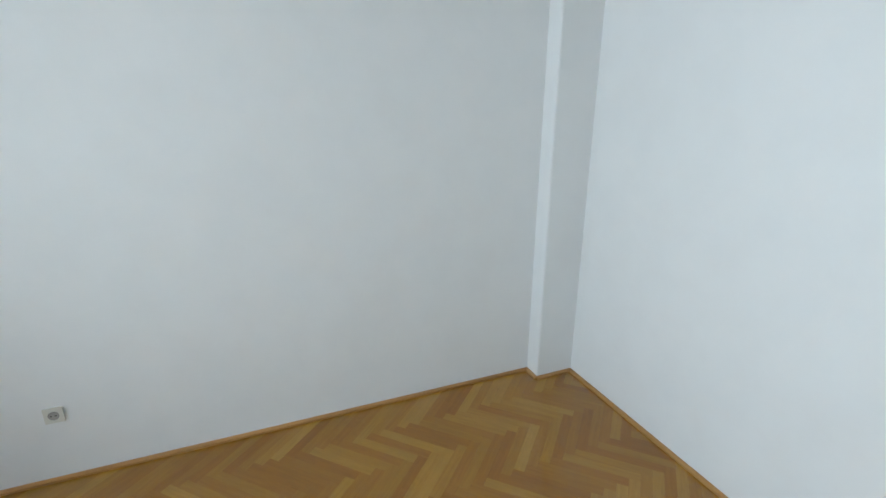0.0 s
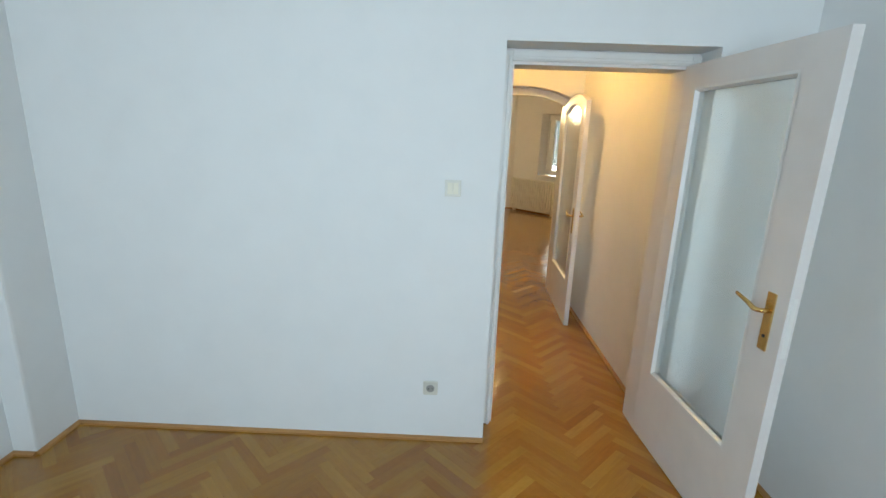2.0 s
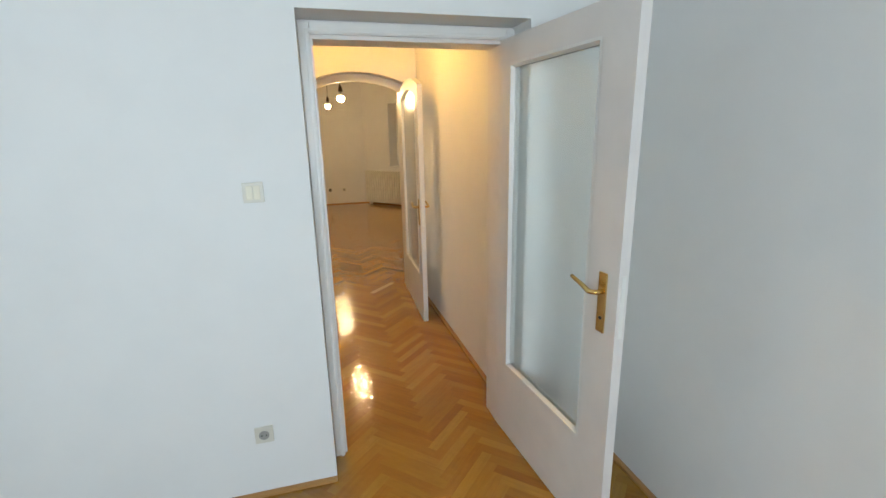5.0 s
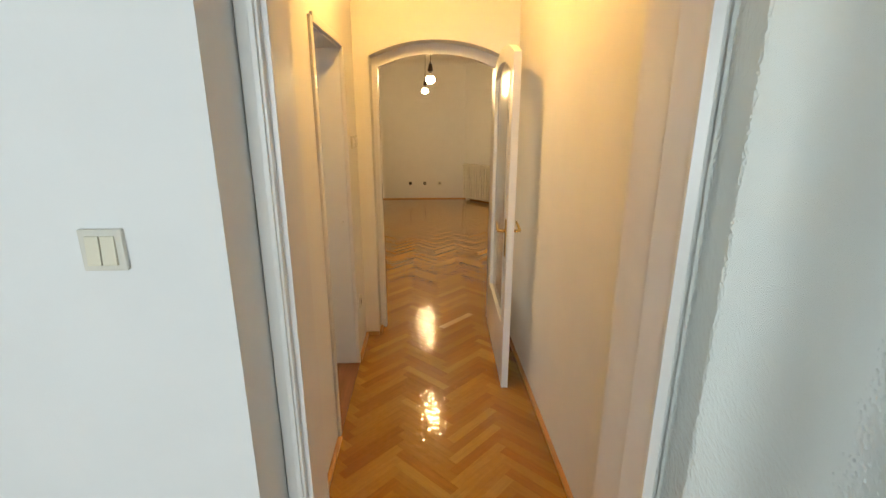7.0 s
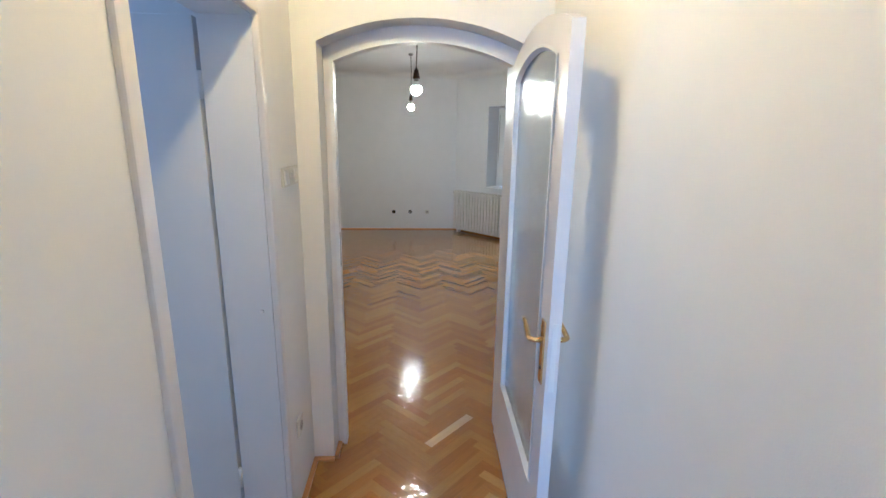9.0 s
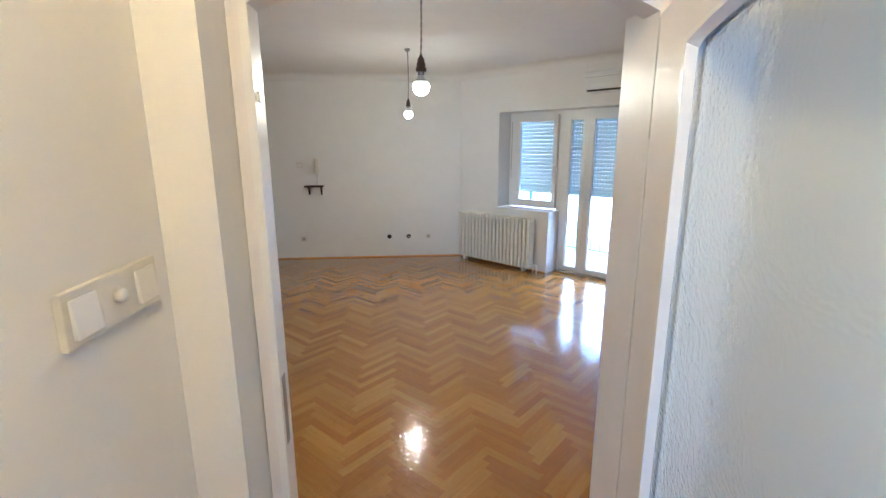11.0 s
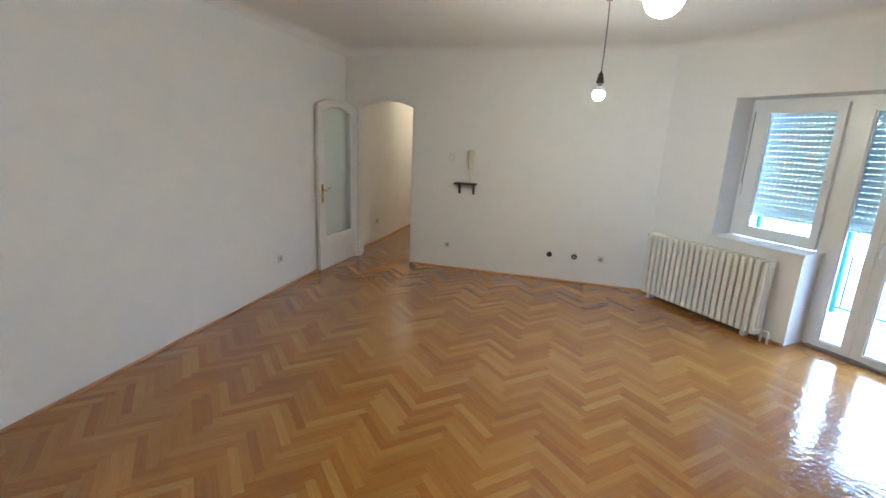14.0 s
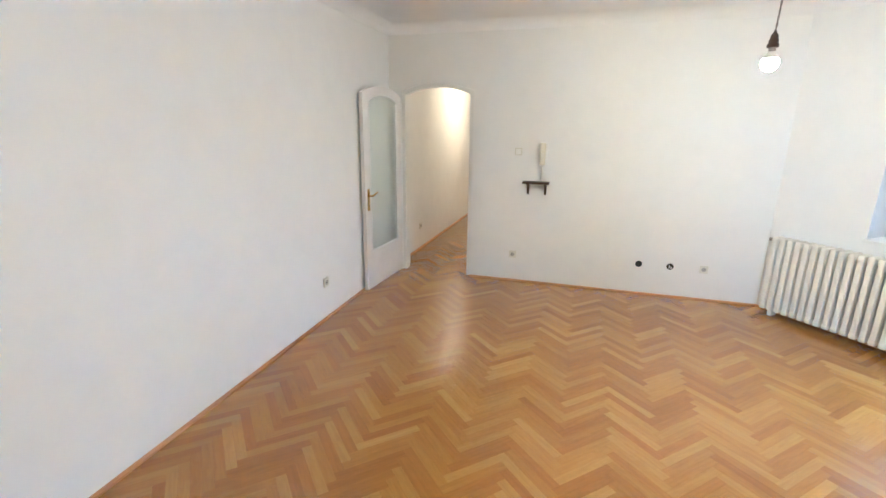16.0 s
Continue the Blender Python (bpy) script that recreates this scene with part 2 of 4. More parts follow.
def arc(x0, x1, spring, rise, n=20):
    """Points of a flat arch from (x0, spring) over to (x1, spring)."""
    h = abs(x1 - x0) / 2
    r = (h * h + rise * rise) / (2 * rise)
    a = math.asin(h / r)
    c = (x0 + x1) / 2
    s = 1 if x1 > x0 else -1
    return [(c + s * r * math.sin(-a + 2 * a * i / n), spring + rise - r + r * math.cos(-a + 2 * a * i / n)) for i in range(n + 1)]


def mesh_of(name, bm):
    me = bpy.data.meshes.new(name)
    bm.to_mesh(me)
    bm.free()
    return me


def part(name, bm, material, parent=None, label="", m=None):
    ob = new(name, mesh_of(name, bm))
    ob.data.materials.append(material)
    if parent is not None:
        ob.parent = parent
    if m is not None:
        ob.matrix_basis = m
    if label:
        tagged(ob, label)
    return ob


def thing(name, m, label, category, group=""):
    ob = new(name)
    ob.empty_display_size = 0.1
    ob.matrix_basis = m
    return tagged(ob, label, category, group)


def structure(name, bm, material, label, category, m=None):
    return tagged(part(name, bm, material, None, "", m), label, category, "", "structure")


# ---- the plan, in metres ----
H1, HC, H2 = 2.75, 2.72, 2.78
LEFT1, RIGHT1, BACK1 = -2.44, 1.385, -4.60
CL, CR = -0.105, 1.03
DOORWALL = -0.05
ARCH_A, ARCH_B = 2.46, 2.76
FAR = 8.825


def left2(y):
    return -2.67 - 0.026 * (y - 4.9)


WANG = math.degrees(math.atan2(-0.7547, 0.656))
WCORNER = Vector((1.164, 8.87, 0))
WWALL = pose(WCORNER.x, WCORNER.y, 0, 0, 0, WANG)  # x runs along the window wall, y points outdoors
FCORN = WCORNER + Vector((0.656, -0.7547, 0)) * ((8.87 - FAR) / 0.7547)
WEND = WWALL @ Vector((3.54, 0, 0))
REND = Vector((2.28, ARCH_B, 0))

# ---- walls ----
structure("wall_1", prism([(LEFT1 - 0.2, 0), (0.0, 0), (0.0, 2.105), (0.977, 2.105), (0.977, 0), (RIGHT1 + 0.2, 0), (RIGHT1 + 0.2, 3.0), (LEFT1 - 0.2, 3.0)], DOORWALL, 0.30), WALL1, "white painted plaster wall with a recessed doorway", "wall")
structure("wall_2", box((LEFT1 - 0.2, BACK1 - 0.25, 0), (LEFT1, DOORWALL, 3.0)), WALL1, "plain white painted plaster wall of the first room", "wall")
structure("wall_3", box((RIGHT1, BACK1 - 0.25, 0), (RIGHT1 + 0.2, DOORWALL, 3.0)), WALL1, "plain white painted plaster wall behind the door", "wall")
structure("wall_4", prism([(LEFT1, 0.85), (-1.25, 0.85), (-1.25, 2.35), (0.35, 2.35), (0.35, 0.85), (RIGHT1, 0.85), (RIGHT1, 3.0), (LEFT1, 3.0)], BACK1 - 0.25, BACK1), WALL1, "white plaster wall with the window opening", "wall")
structure("wall_5", box((LEFT1, BACK1 - 0.25, 0), (RIGHT1, BACK1, 0.85)), WALL1, "white plaster wall under the window", "wall")
structure("pilaster", box((LEFT1 - 0.03, -0.325, 0), (-2.318, DOORWALL + 0.03, H1), 0.014), WALL1, "white plastered chimney breast in the room corner", "pilaster")
structure("ceiling_1", box((LEFT1, BACK1, H1), (RIGHT1, DOORWALL, H1 + 0.2)), CEIL, "plain white plaster ceiling of the first room", "ceiling")
structure("wall_6", prism([(y, z) for y, z in ((0.30, 0), (1.24, 0), (1.24, 2.065), (2.0, 2.065), (2.0, 0), (ARCH_A, 0), (ARCH_A, 3.0), (0.30, 3.0))], 0.0, 0.18), WALLC, "white painted corridor wall with a side doorway", "wall", pose(CL, 0, 0, 0, 0, 90))
structure("wall_7", box((CR, 0.30, 0), (CR + 0.2, ARCH_A, 3.0)), WALLC, "plain white painted corridor wall", "wall")
structure("wall_8", prism([(left2(ARCH_B) - 0.2, 0), (0.0, 0)] + arc(0.0, 0.93, 2.065, 0.105) + [(0.93, 0), (REND.x + 0.3, 0), (REND.x + 0.3, 3.0), (left2(ARCH_B) - 0.2, 3.0)], ARCH_A, ARCH_B), WALLC, "white plaster wall with a flat-arched doorway", "wall")
structure("ceiling_2", box((CL, 0.30, HC), (CR, ARCH_A, HC + 0.2)), CEIL, "white plaster corridor ceiling", "ceiling")

L0, L1 = Vector((left2(ARCH_B), ARCH_B, 0)), Vector((left2(FAR), FAR, 0))
LANG = math.degrees(math.atan2(L1.y - L0.y, L1.x - L0.x))
structure("wall_9", box((0, 0, 0), ((L1 - L0).length, 0.2, 3.0)), WALL2, "long plain white painted plaster wall", "wall", pose(L0.x, L0.y, 0, 0, 0, LANG))
structure("wall_10", prism([(left2(FAR) - 0.2, 0), (-2.63, 0)] + arc(-2.63, -1.78, 2.092, 0.086) + [(-1.78, 0), (1.60, 0), (1.60, 3.0), (left2(FAR) - 0.2, 3.0)], FAR, FAR + 0.26), WALL2, "white plaster end wall with a flat-arched opening", "wall")
structure("wall_11", prism([(0.0, 0), (1.665, 0), (1.665, 0.835), (0.80, 0.835), (0.80, 2.20), (2.91, 2.20), (2.91, 0), (3.75, 0), (3.75, 3.0), (0.0, 3.0)], 0.0, 0.40), WALL2, "slanting white plaster wall with balcony door and window", "wall", WWALL)
RANG = math.degrees(math.atan2(REND.y - WEND.y, REND.x - WEND.x))
structure("wall_12", box((0, 0, 0), ((REND - WEND).length + 0.1, 0.2, 3.0)), WALL2, "plain white painted kitchen side wall", "wall", pose(WEND.x, WEND.y, 0, 0, 0, RANG))
structure("ceiling_3", slab([(L0.x, ARCH_B), (REND.x, ARCH_B), (WEND.x, WEND.y), (FCORN.x, FAR), (L1.x, FAR)], H2, H2 + 0.2), CEIL, "white plaster ceiling of the large room", "ceiling")
structure("wall_13", box((-2.97, FAR + 0.26, 0), (-2.77, 14.0, 3.0)), WALLC, "white painted wall of the second corridor", "wall")
structure("wall_14", box((-1.45, FAR + 0.26, 0), (-1.25, 14.0, 3.0)), WALLC, "white painted far wall of the second corridor", "wall")
structure("wall_15", box((-2.77, 13.8, 0), (-1.45, 14.0, 3.0)), WALLC, "white end wall of the second corridor", "wall")
structure("ceiling_4", box((-2.77, FAR + 0.26, 2.6), (-1.45, 13.8, 2.8)), CEIL, "white ceiling of the second corridor", "ceiling")


def cove(name, pts, h, r=0.10):
    """A rounded plaster hollow where walls meet the ceiling."""
    bm = bmesh.new()
    n = 6
    P = [Vector((p[0], p[1], 0)) for p in pts]
    rings = []
    for i, p in enumerate(P):
        d0 = (P[i] - P[i - 1]).normalized() if i else (P[1] - P[0]).normalized()
        d1 = (P[i + 1] - P[i]).normalized() if i + 1 < len(P) else d0
        n0, n1 = Vector((d0.y, -d0.x, 0)), Vector((d1.y, -d1.x, 0))
        b = (n0 + n1).normalized()
        b /= max(0.3, b.dot(n0))
        rings.append([bm.verts.new(p + b * (r - r * math.cos(a)) + Vector((0, 0, h - r + r * math.sin(a)))) for a in [math.pi / 2 * k / n for k in range(n + 1)]])
    for a, c in zip(rings, rings[1:]):
        for k in range(n):
            bm.faces.new((a[k], c[k], c[k + 1], a[k + 1])).smooth = True
    return structure(name, bm, CEIL, "rounded white plaster cove under the ceiling", "cove")


cove("cove_1", [(L0.x, ARCH_B), (L1.x, FAR), (FCORN.x, FAR), (WEND.x, WEND.y), (REND.x, REND.y)], H2)


# ---- skirting ----
def skirting(name, p, q, h=0.018, t=0.022):
    """A thin oak strip along a wall whose room lies to the right of p -> q."""
    p, q = Vector((*p, 0)), Vector((*q, 0))
    d = q - p
    bm = bmesh.new()
    vs = [bm.verts.new(v) for v in ((0, 0, 0), (0, -t, 0), (0, -t, h * 0.75), (0, -t * 0.45, h), (0, 0, h))]
    we = [bm.verts.new(v.co + Vector((d.length, 0, 0))) for v in vs]
    bm.faces.new(vs)
    bm.faces.new(we[::-1])
    for i in range(5):
        bm.faces.new((vs[i], we[i], we[(i + 1) % 5], vs[(i + 1) % 5]))
    bmesh.ops.recalc_face_normals(bm, faces=bm.faces)
    return structure(name, bm, OAK, "thin varnished oak skirting strip", "baseboard", pose(p.x, p.y, 0, 0, 0, math.degrees(math.atan2(d.y, d.x))))


runs = [((LEFT1, BACK1), (LEFT1, -0.325)), ((LEFT1, -0.325), (-2.318, -0.325)), ((-2.318, -0.325), (-2.318, DOORWALL)), ((-2.318, DOORWALL), (0.0, DOORWALL)),
        ((0.977, DOORWALL), (RIGHT1, DOORWALL)), ((RIGHT1, DOORWALL), (RIGHT1, BACK1)), ((RIGHT1, BACK1), (LEFT1, BACK1)),
        ((CL, 0.30), (CL, 1.21)), ((CL, 2.03), (CL, ARCH_A)), ((CL, ARCH_A), (0.0, ARCH_A)), ((0.0, ARCH_A), (0.0, 2.585)),
        ((0.93, ARCH_A), (CR, ARCH_A)), ((CR, ARCH_A), (CR, 0.30)),
        ((0.0, ARCH_B), (L0.x, ARCH_B)), ((L0.x, L0.y), (L1.x, L1.y)), ((-1.78, FAR), (FCORN.x, FAR)), ((FCORN.x, FAR), tuple((WWALL @ Vector((1.66, 0, 0)))[:2])),
        (tuple((WWALL @ Vector((2.915, 0, 0)))[:2]), (WEND.x, WEND.y)), ((WEND.x, WEND.y), (REND.x, REND.y)),
        ((-2.77, FAR + 0.26), (-2.77, 13.8)), ((-1.45, 13.8), (-1.45, FAR + 0.26))]
for i, (p, q) in enumerate(runs):
    skirting("baseboard_%d" % (i + 1), p, q)


# ---- doors ----
def lever(parent, x, z, y, side, toward, brass=BRASS):
    """A brass lever on a long plate: on the face at y, which looks towards side; the lever points towards +x or -x."""
    bm = bmesh.new()
    bx(bm, (x - 0.021, min(y, y + side * 0.006), z - 0.155), (x + 0.021, max(y, y + side * 0.006), z + 0.07), 0.0025)
    plate = part("handle_plate", bm, brass, parent, "metal back plate")
    bm = bmesh.new()
    pts = [(x, y + side * 0.004, z), (x, y + side * 0.03, z), (x + toward * 0.012, y + side * 0.043, z)]
    pts += [(x + toward * (0.025 + 0.105 * k / 6), y + side * (0.045 - 0.004 * k / 6), z + 0.012 * math.sin(math.pi * 0.9 * k / 6) - 0.0 + 0.022 * (k / 6) ** 3) for k in range(7)]
    tube(bm, pts, [0.010, 0.009, 0.009] + [0.0095 - 0.0004 * k for k in range(7)], 10)
    part("handle", bm, brass, parent, "curved metal lever handle")
    # no hole is cut: a black disc paints the keyhole's shade
    bm = bmesh.new()
    lathe(bm, [(0.0065, 0), (0.0065, 0.003), (0.004, 0.0035)], 12)
    bmesh.ops.transform(bm, matrix=pose(x, y + side * 0.005, z - 0.10, -90 * side, 0, 0), verts=bm.verts)
    part("keyhole", bm, DARK, parent)


def glazed_leaf(parent, w, h, hinge_stile, lock_stile, bottom, top, rise=0.0, t=0.04, paint=GLOSS_OLD):
    """A door leaf in its own space: hinge at x = 0, width along +x, thickness along y about 0; a flat-arched head where rise is given."""
    gx0, gx1, gz0, gz1 = hinge_stile, w - lock_stile, bottom, h - top
    if rise:
        head = arc(w, 0.0, h - rise, rise)
        ghead = arc(gx0, gx1, gz1 - rise * 0.85, rise * 0.85)
    else:
        head = [(w, h), (0.0, h)]
        ghead = [(gx0, gz1), (gx1, gz1)]
    bm = prism([(0, 0.008), (gx0, 0.008)] + [(gx0, gz0)] + ghead + [(gx1, gz0), (gx0 + 0.0005, gz0 - 0.0), (gx0 + 0.0005, 0.008), (w, 0.008)] + head, -t / 2, t / 2)
    part("leaf", bm, paint, parent)
    for side in (-1, 1):
        bm = bmesh.new()
        inner = [(gx0 + 0.016, gz0 + 0.016)] + [(min(max(x, gx0 + 0.016), gx1 - 0.016), z - 0.016) for x, z in ghead] + [(gx1 - 0.016, gz0 + 0.016)]
        outer = [(gx0 - 0.006, gz0 - 0.006)] + [(x + (-0.006 if i == 0 else 0.006 if i == len(ghead) - 1 else 0), z + 0.006) for i, (x, z) in enumerate(ghead)] + [(gx1 + 0.006, gz0 - 0.006)]
        lo, hi = side * (t / 2 - 0.012), side * (t / 2 + 0.006)
        rows = [[bm.verts.new((x, hi * 0.97, z)) for x, z in outer], [bm.verts.new(((ox + ix) / 2, hi, (oz + iz) / 2)) for (ox, oz), (ix, iz) in zip(outer, inner)], [bm.verts.new((x, lo, z)) for x, z in inner]]
        n = len(outer)
        for a, b in zip(rows, rows[1:]):
            for i in range(n):
                bm.faces.new((a[i], a[(i + 1) % n], b[(i + 1) % n], b[i]))
        bmesh.ops.recalc_face_normals(bm, faces=bm.faces)
        part("glazing_bead", bm, GLOSS, parent)
    pane = part("pane", prism([(gx0 + 0.004, gz0 + 0.004)] + [(min(max(x, gx0 + 0.004), gx1 - 0.004), z - 0.004) for x, z in ghead] + [(gx1 - 0.004, gz0 + 0.004)], -0.002, 0.002), FROST, parent, "pebbled obscure glass pane")
    pane.visible_shadow = False
    return pane


def hinge(parent, z, y):
    bm = bmesh.new()
    tube(bm, [(-0.004, y, z - 0.045), (-0.004, y, z + 0.045)], 0.008, 10)
    part("hinge", bm, GLOSS, parent)


# doorway of the first room
frame1 = thing("door_frame", pose(0, 0, 0), "white enamelled moulded door frame set in the wall", "door frame")
for x0, x1, s in ((0.002, 0.062, 1), (0.914, 0.975, -1)):
    bm = box((x0, 0.135, 0), (x1, 0.298, 2.103))
    part("jamb", bm, GLOSS_OLD, frame1)
    e0, e1 = (0.003, 0.050) if s > 0 else (0.930, 0.974)
    part("casing", box((e0, 0.112, 0), (e1, 0.136, 2.090), 0.004), GLOSS, frame1)
    f0, f1 = (0.030, 0.044) if s > 0 else (0.934, 0.948)
    part("moulding", box((f0, 0.104, 0), (f1, 0.113, 2.062), 0.003), GLOSS, frame1)
part("head", box((0.062, 0.135, 2.03), (0.914, 0.298, 2.103)), GLOSS_OLD, frame1)
part("casing", box((0.051, 0.112, 2.046), (0.929, 0.136, 2.094), 0.004), GLOSS, frame1)
part("moulding", box((0.030, 0.104, 2.052), (0.948, 0.113, 2.066), 0.003), GLOSS, frame1)

door1 = thing("glazed_door", pose(0.929, 0.128, 0, 0, 0, -85.9), "white glazed door with pebbled glass standing open", "door")
glazed_leaf(door1, 0.90, 2.045, 0.11, 0.165, 0.43, 0.115)
lever(door1, 0.825, 1.085, -0.02, -1, -1)
lever(door1, 0.825, 1.085, 0.02, 1, -1)
part("lock_plate", box((0.899, -0.009, 0.93), (0.9025, 0.009, 1.16), 0.001), PLASTIC, door1, "painted lock face plate")
for z in (0.30, 1.75):
    hinge(door1, z, 0.012)

# arched doorway at the corridor's end
frame2 = thing("arched_door_frame", pose(0, 0, 0), "white enamelled door frame with a flat-arched head", "door frame")
ring = [(0.003, 0)] + arc(0.003, 0.927, 2.064, 0.104) + [(0.927, 0), (0.885, 0)] + arc(0.885, 0.048, 2.004, 0.092) + [(0.048, 0)]
part("frame", prism(ring, 2.592, 2.650), GLOSS_OLD, frame2)
ring = [(0.030, 0)] + arc(0.030, 0.902, 2.022, 0.096) + [(0.902, 0), (0.885, 0)] + arc(0.885, 0.048, 2.004, 0.092) + [(0.048, 0)]
part("moulding", prism(ring, 2.582, 2.5925), GLOSS, frame2)

part("lining", box((0.892, 2.652, 0), (0.927, 2.757, 2.03), 0.004), GLOSS_OLD, frame2)

part("strike_plate", box((0.0475, 2.598, 1.02), (0.0495, 2.622, 1.20), 0.0006), DULL, frame2, "worn metal strike plate")
part("catch", box((0.0475, 2.598, 1.820), (0.054, 2.616, 1.842), 0.002), GLOSS, frame2, "small painted metal catch")

door2 = thing("arched_glazed_door", pose(0.902, 2.572, 0, 0, 0, -92.2), "white arched door with pebbled glass standing open", "door")
glazed_leaf(door2, 0.925, 2.075, 0.115, 0.115, 0.41, 0.085, 0.082)
lever(door2, 0.868, 1.02, -0.02, -1, -1)
lever(door2, 0.868, 1.02, 0.02, 1, -1)
part("lock_plate", box((0.9245, -0.009, 0.86), (0.9275, 0.009, 1.10), 0.001), PLASTIC, door2, "painted lock face plate")
for z in (0.35, 1.70):
    hinge(door2, z, -0.012)

# side door of the corridor, shut in its deep reveal
frame3 = thing("side_door_frame", pose(0, 0, 0), "white painted lining of a deep door reveal", "door frame")
for y0, y1 in ((1.205, 1.252), (1.988, 2.030)):
    part("casing", box((CL - 0.01, y0, 0), (CL + 0.014, y1, 2.075), 0.006), GLOSS_OLD, frame3)
part("casing", box((CL - 0.01, 1.2525, 2.053), (CL + 0.014, 1.9875, 2.095), 0.006), GLOSS_OLD, frame3)
part("jamb", box((CL - 0.183, 1.242, 0), (CL - 0.0105, 1.252, 2.05)), SATIN, frame3)
part("jamb", box((CL - 0.183, 1.988, 0), (CL - 0.0105, 1.998, 2.05)), SATIN, frame3)
part("head", box((CL - 0.183, 1.252, 2.050), (CL - 0.0105, 1.988, 2.062)), SATIN, frame3)
part("threshold", box((CL - 0.185, 1.253, -0.004), (CL + 0.012, 1.987, 0.012), 0.003), RED_OAK, frame3, "worn reddish wood threshold")
door3 = thing("side_door", pose(-0.301, 2.002, 0), "flat white painted door standing open into a side room", "door")
part("leaf", box((-0.70, -0.018, 0.035), (0.0, 0.022, 2.045), 0.003), SATIN, door3)
for z in (0.29, 1.83):
    bm = bmesh.new()
    tube(bm, [(0.006, -0.012, z - 0.045), (0.006, -0.012, z + 0.045)], 0.008, 10)
    part("hinge", bm, GLOSS, door3)
bm = bmesh.new()
lathe(bm, [(0.009, 0), (0.009, 0.004), (0.005, 0.008), (0.002, 0.009)], 12)
bmesh.ops.transform(bm, matrix=pose(CL - 0.05, 1.988, 1.02, 90, 0, 0), verts=bm.verts)
part("screw_cap", bm, PLASTIC, frame3)

# the side room behind it, lit by its own window
structure("wall_16", prism([(0.30, 0), (ARCH_A, 0), (ARCH_A, 3.0), (0.30, 3.0), (0.30, 1.02), (0.77, 1.02), (0.77, 2.18), (1.73, 2.18), (1.73, 1.02), (0.30, 1.0199)], 0.0, 0.2), WALLC, "white painted side room wall with a window", "wall", pose(-2.60, 0, 0, 0, 0, 90))
structure("ceiling_5", box((-2.60, 0.30, HC), (CL - 0.18, ARCH_A, HC + 0.2)), CEIL, "white plaster ceiling of the side room", "ceiling")
structure("floor_side", box((-2.60, 0.30, -0.10), (CL - 0.181, ARCH_A, 0.004)), SIDE_TILE, "grey-green tiled side room floor", "floor")

# arched opening of the end wall with its open leaf
frame4 = thing("arched_door_lining", pose(0, 0, 0), "white enamelled lining of an arched doorway", "door frame")
ring = [(-2.627, 0)] + arc(-2.627, -1.783, 2.091, 0.085) + [(-1.783, 0), (-1.822, 0)] + arc(-1.822, -2.585, 2.06, 0.078) + [(-2.585, 0)]
part("frame", prism(ring, FAR + 0.02, FAR + 0.13), GLOSS, frame4)
door4 = thing("second_arched_door", pose(-2.655, 8.84, 0, 0, 0, -93.0), "white arched glazed door folded back to the wall", "door")
glazed_leaf(door4, 0.875, 2.11, 0.115, 0.115, 0.41, 0.085, 0.08)
lever(door4, 0.815, 1.02, 0.02, 1, -1)
lever(door4, 0.815, 1.02, -0.02, -1, -1)
for z in (0.35, 1.70):
    hinge(door4, z, 0.012)


# ---- window and balcony door ----
win = thing("window_unit", WWALL, "white plastic window and balcony door with roller shutters", "window")
Y0, Y1 = 0.235, 0.30


def pane_frame(x0, x1, z0, z1, gx0, gx1, gz0, gz1, name):
    f = part(name, prism([(x0, z0), (x1, z0), (x1, gz0), (gx0, gz0), (gx0, gz1), (gx1, gz1), (gx1, gz0 + 0.0002), (x1, gz0 + 0.0002), (x1, z1), (x0, z1)], Y0, Y1), PVC, win)
    bm = bmesh.new()
    b = 0.012
    for a, c in (((gx0, gz0), (gx0 + b, gz1)), ((gx1 - b, gz0), (gx1, gz1)), ((gx0 + b, gz0), (gx1 - b, gz0 + b)), ((gx0 + b, gz1 - b), (gx1 - b, gz1))):
        bx(bm, (a[0], Y0 + 0.012, a[1]), (c[0], Y0 + 0.03, c[1]))
    part("glazing_bead", bm, PVC, f)
    g = part("pane", box((gx0 + 0.003, Y0 + 0.032, gz0 + 0.003), (gx1 - 0.003, Y0 + 0.038, gz1 - 0.003)), PANE, f, "clear window glass")
    g.visible_shadow = False
    return f


part("outer_frame", prism([(0.803, 0.838), (0.865, 0.838), (0.865, 2.15), (1.615, 2.15), (1.615, 0.838), (1.668, 0.838), (1.668, 0.003), (1.72, 0.003), (1.72, 2.12), (2.83, 2.12), (2.83, 0.003), (2.907, 0.003), (2.907, 2.197), (0.803, 2.197)], 0.27, 0.36), PVC, win)
pane_frame(0.868, 1.612, 0.87, 2.147, 0.985, 1.555, 0.965, 2.075, "sash")
pane_frame(1.723, 2.045, 0.03, 2.117, 1.80, 1.985, 0.085, 2.08, "side_light")
pane_frame(2.048, 2.827, 0.03, 2.117, 2.130, 2.755, 0.085, 2.08, "balcony_door")
part("door_sill", box((1.725, 0.20, 0.0), (2.825, 0.36, 0.028), 0.004), DULL, win, "worn grey metal sill")
part("window_sill", box((0.78, -0.035, 0.836), (1.69, 0.268, 0.862), 0.006), GLOSS, win, "white painted window sill")
bm = bmesh.new()
tube(bm, [(2.09, 0.226, 1.04), (2.09, 0.185, 1.04), (2.09, 0.18, 1.03), (2.09, 0.18, 0.92)], 0.009, 8)
part("handle", bm, PVC, win, "white plastic window handle")
bm = bmesh.new()
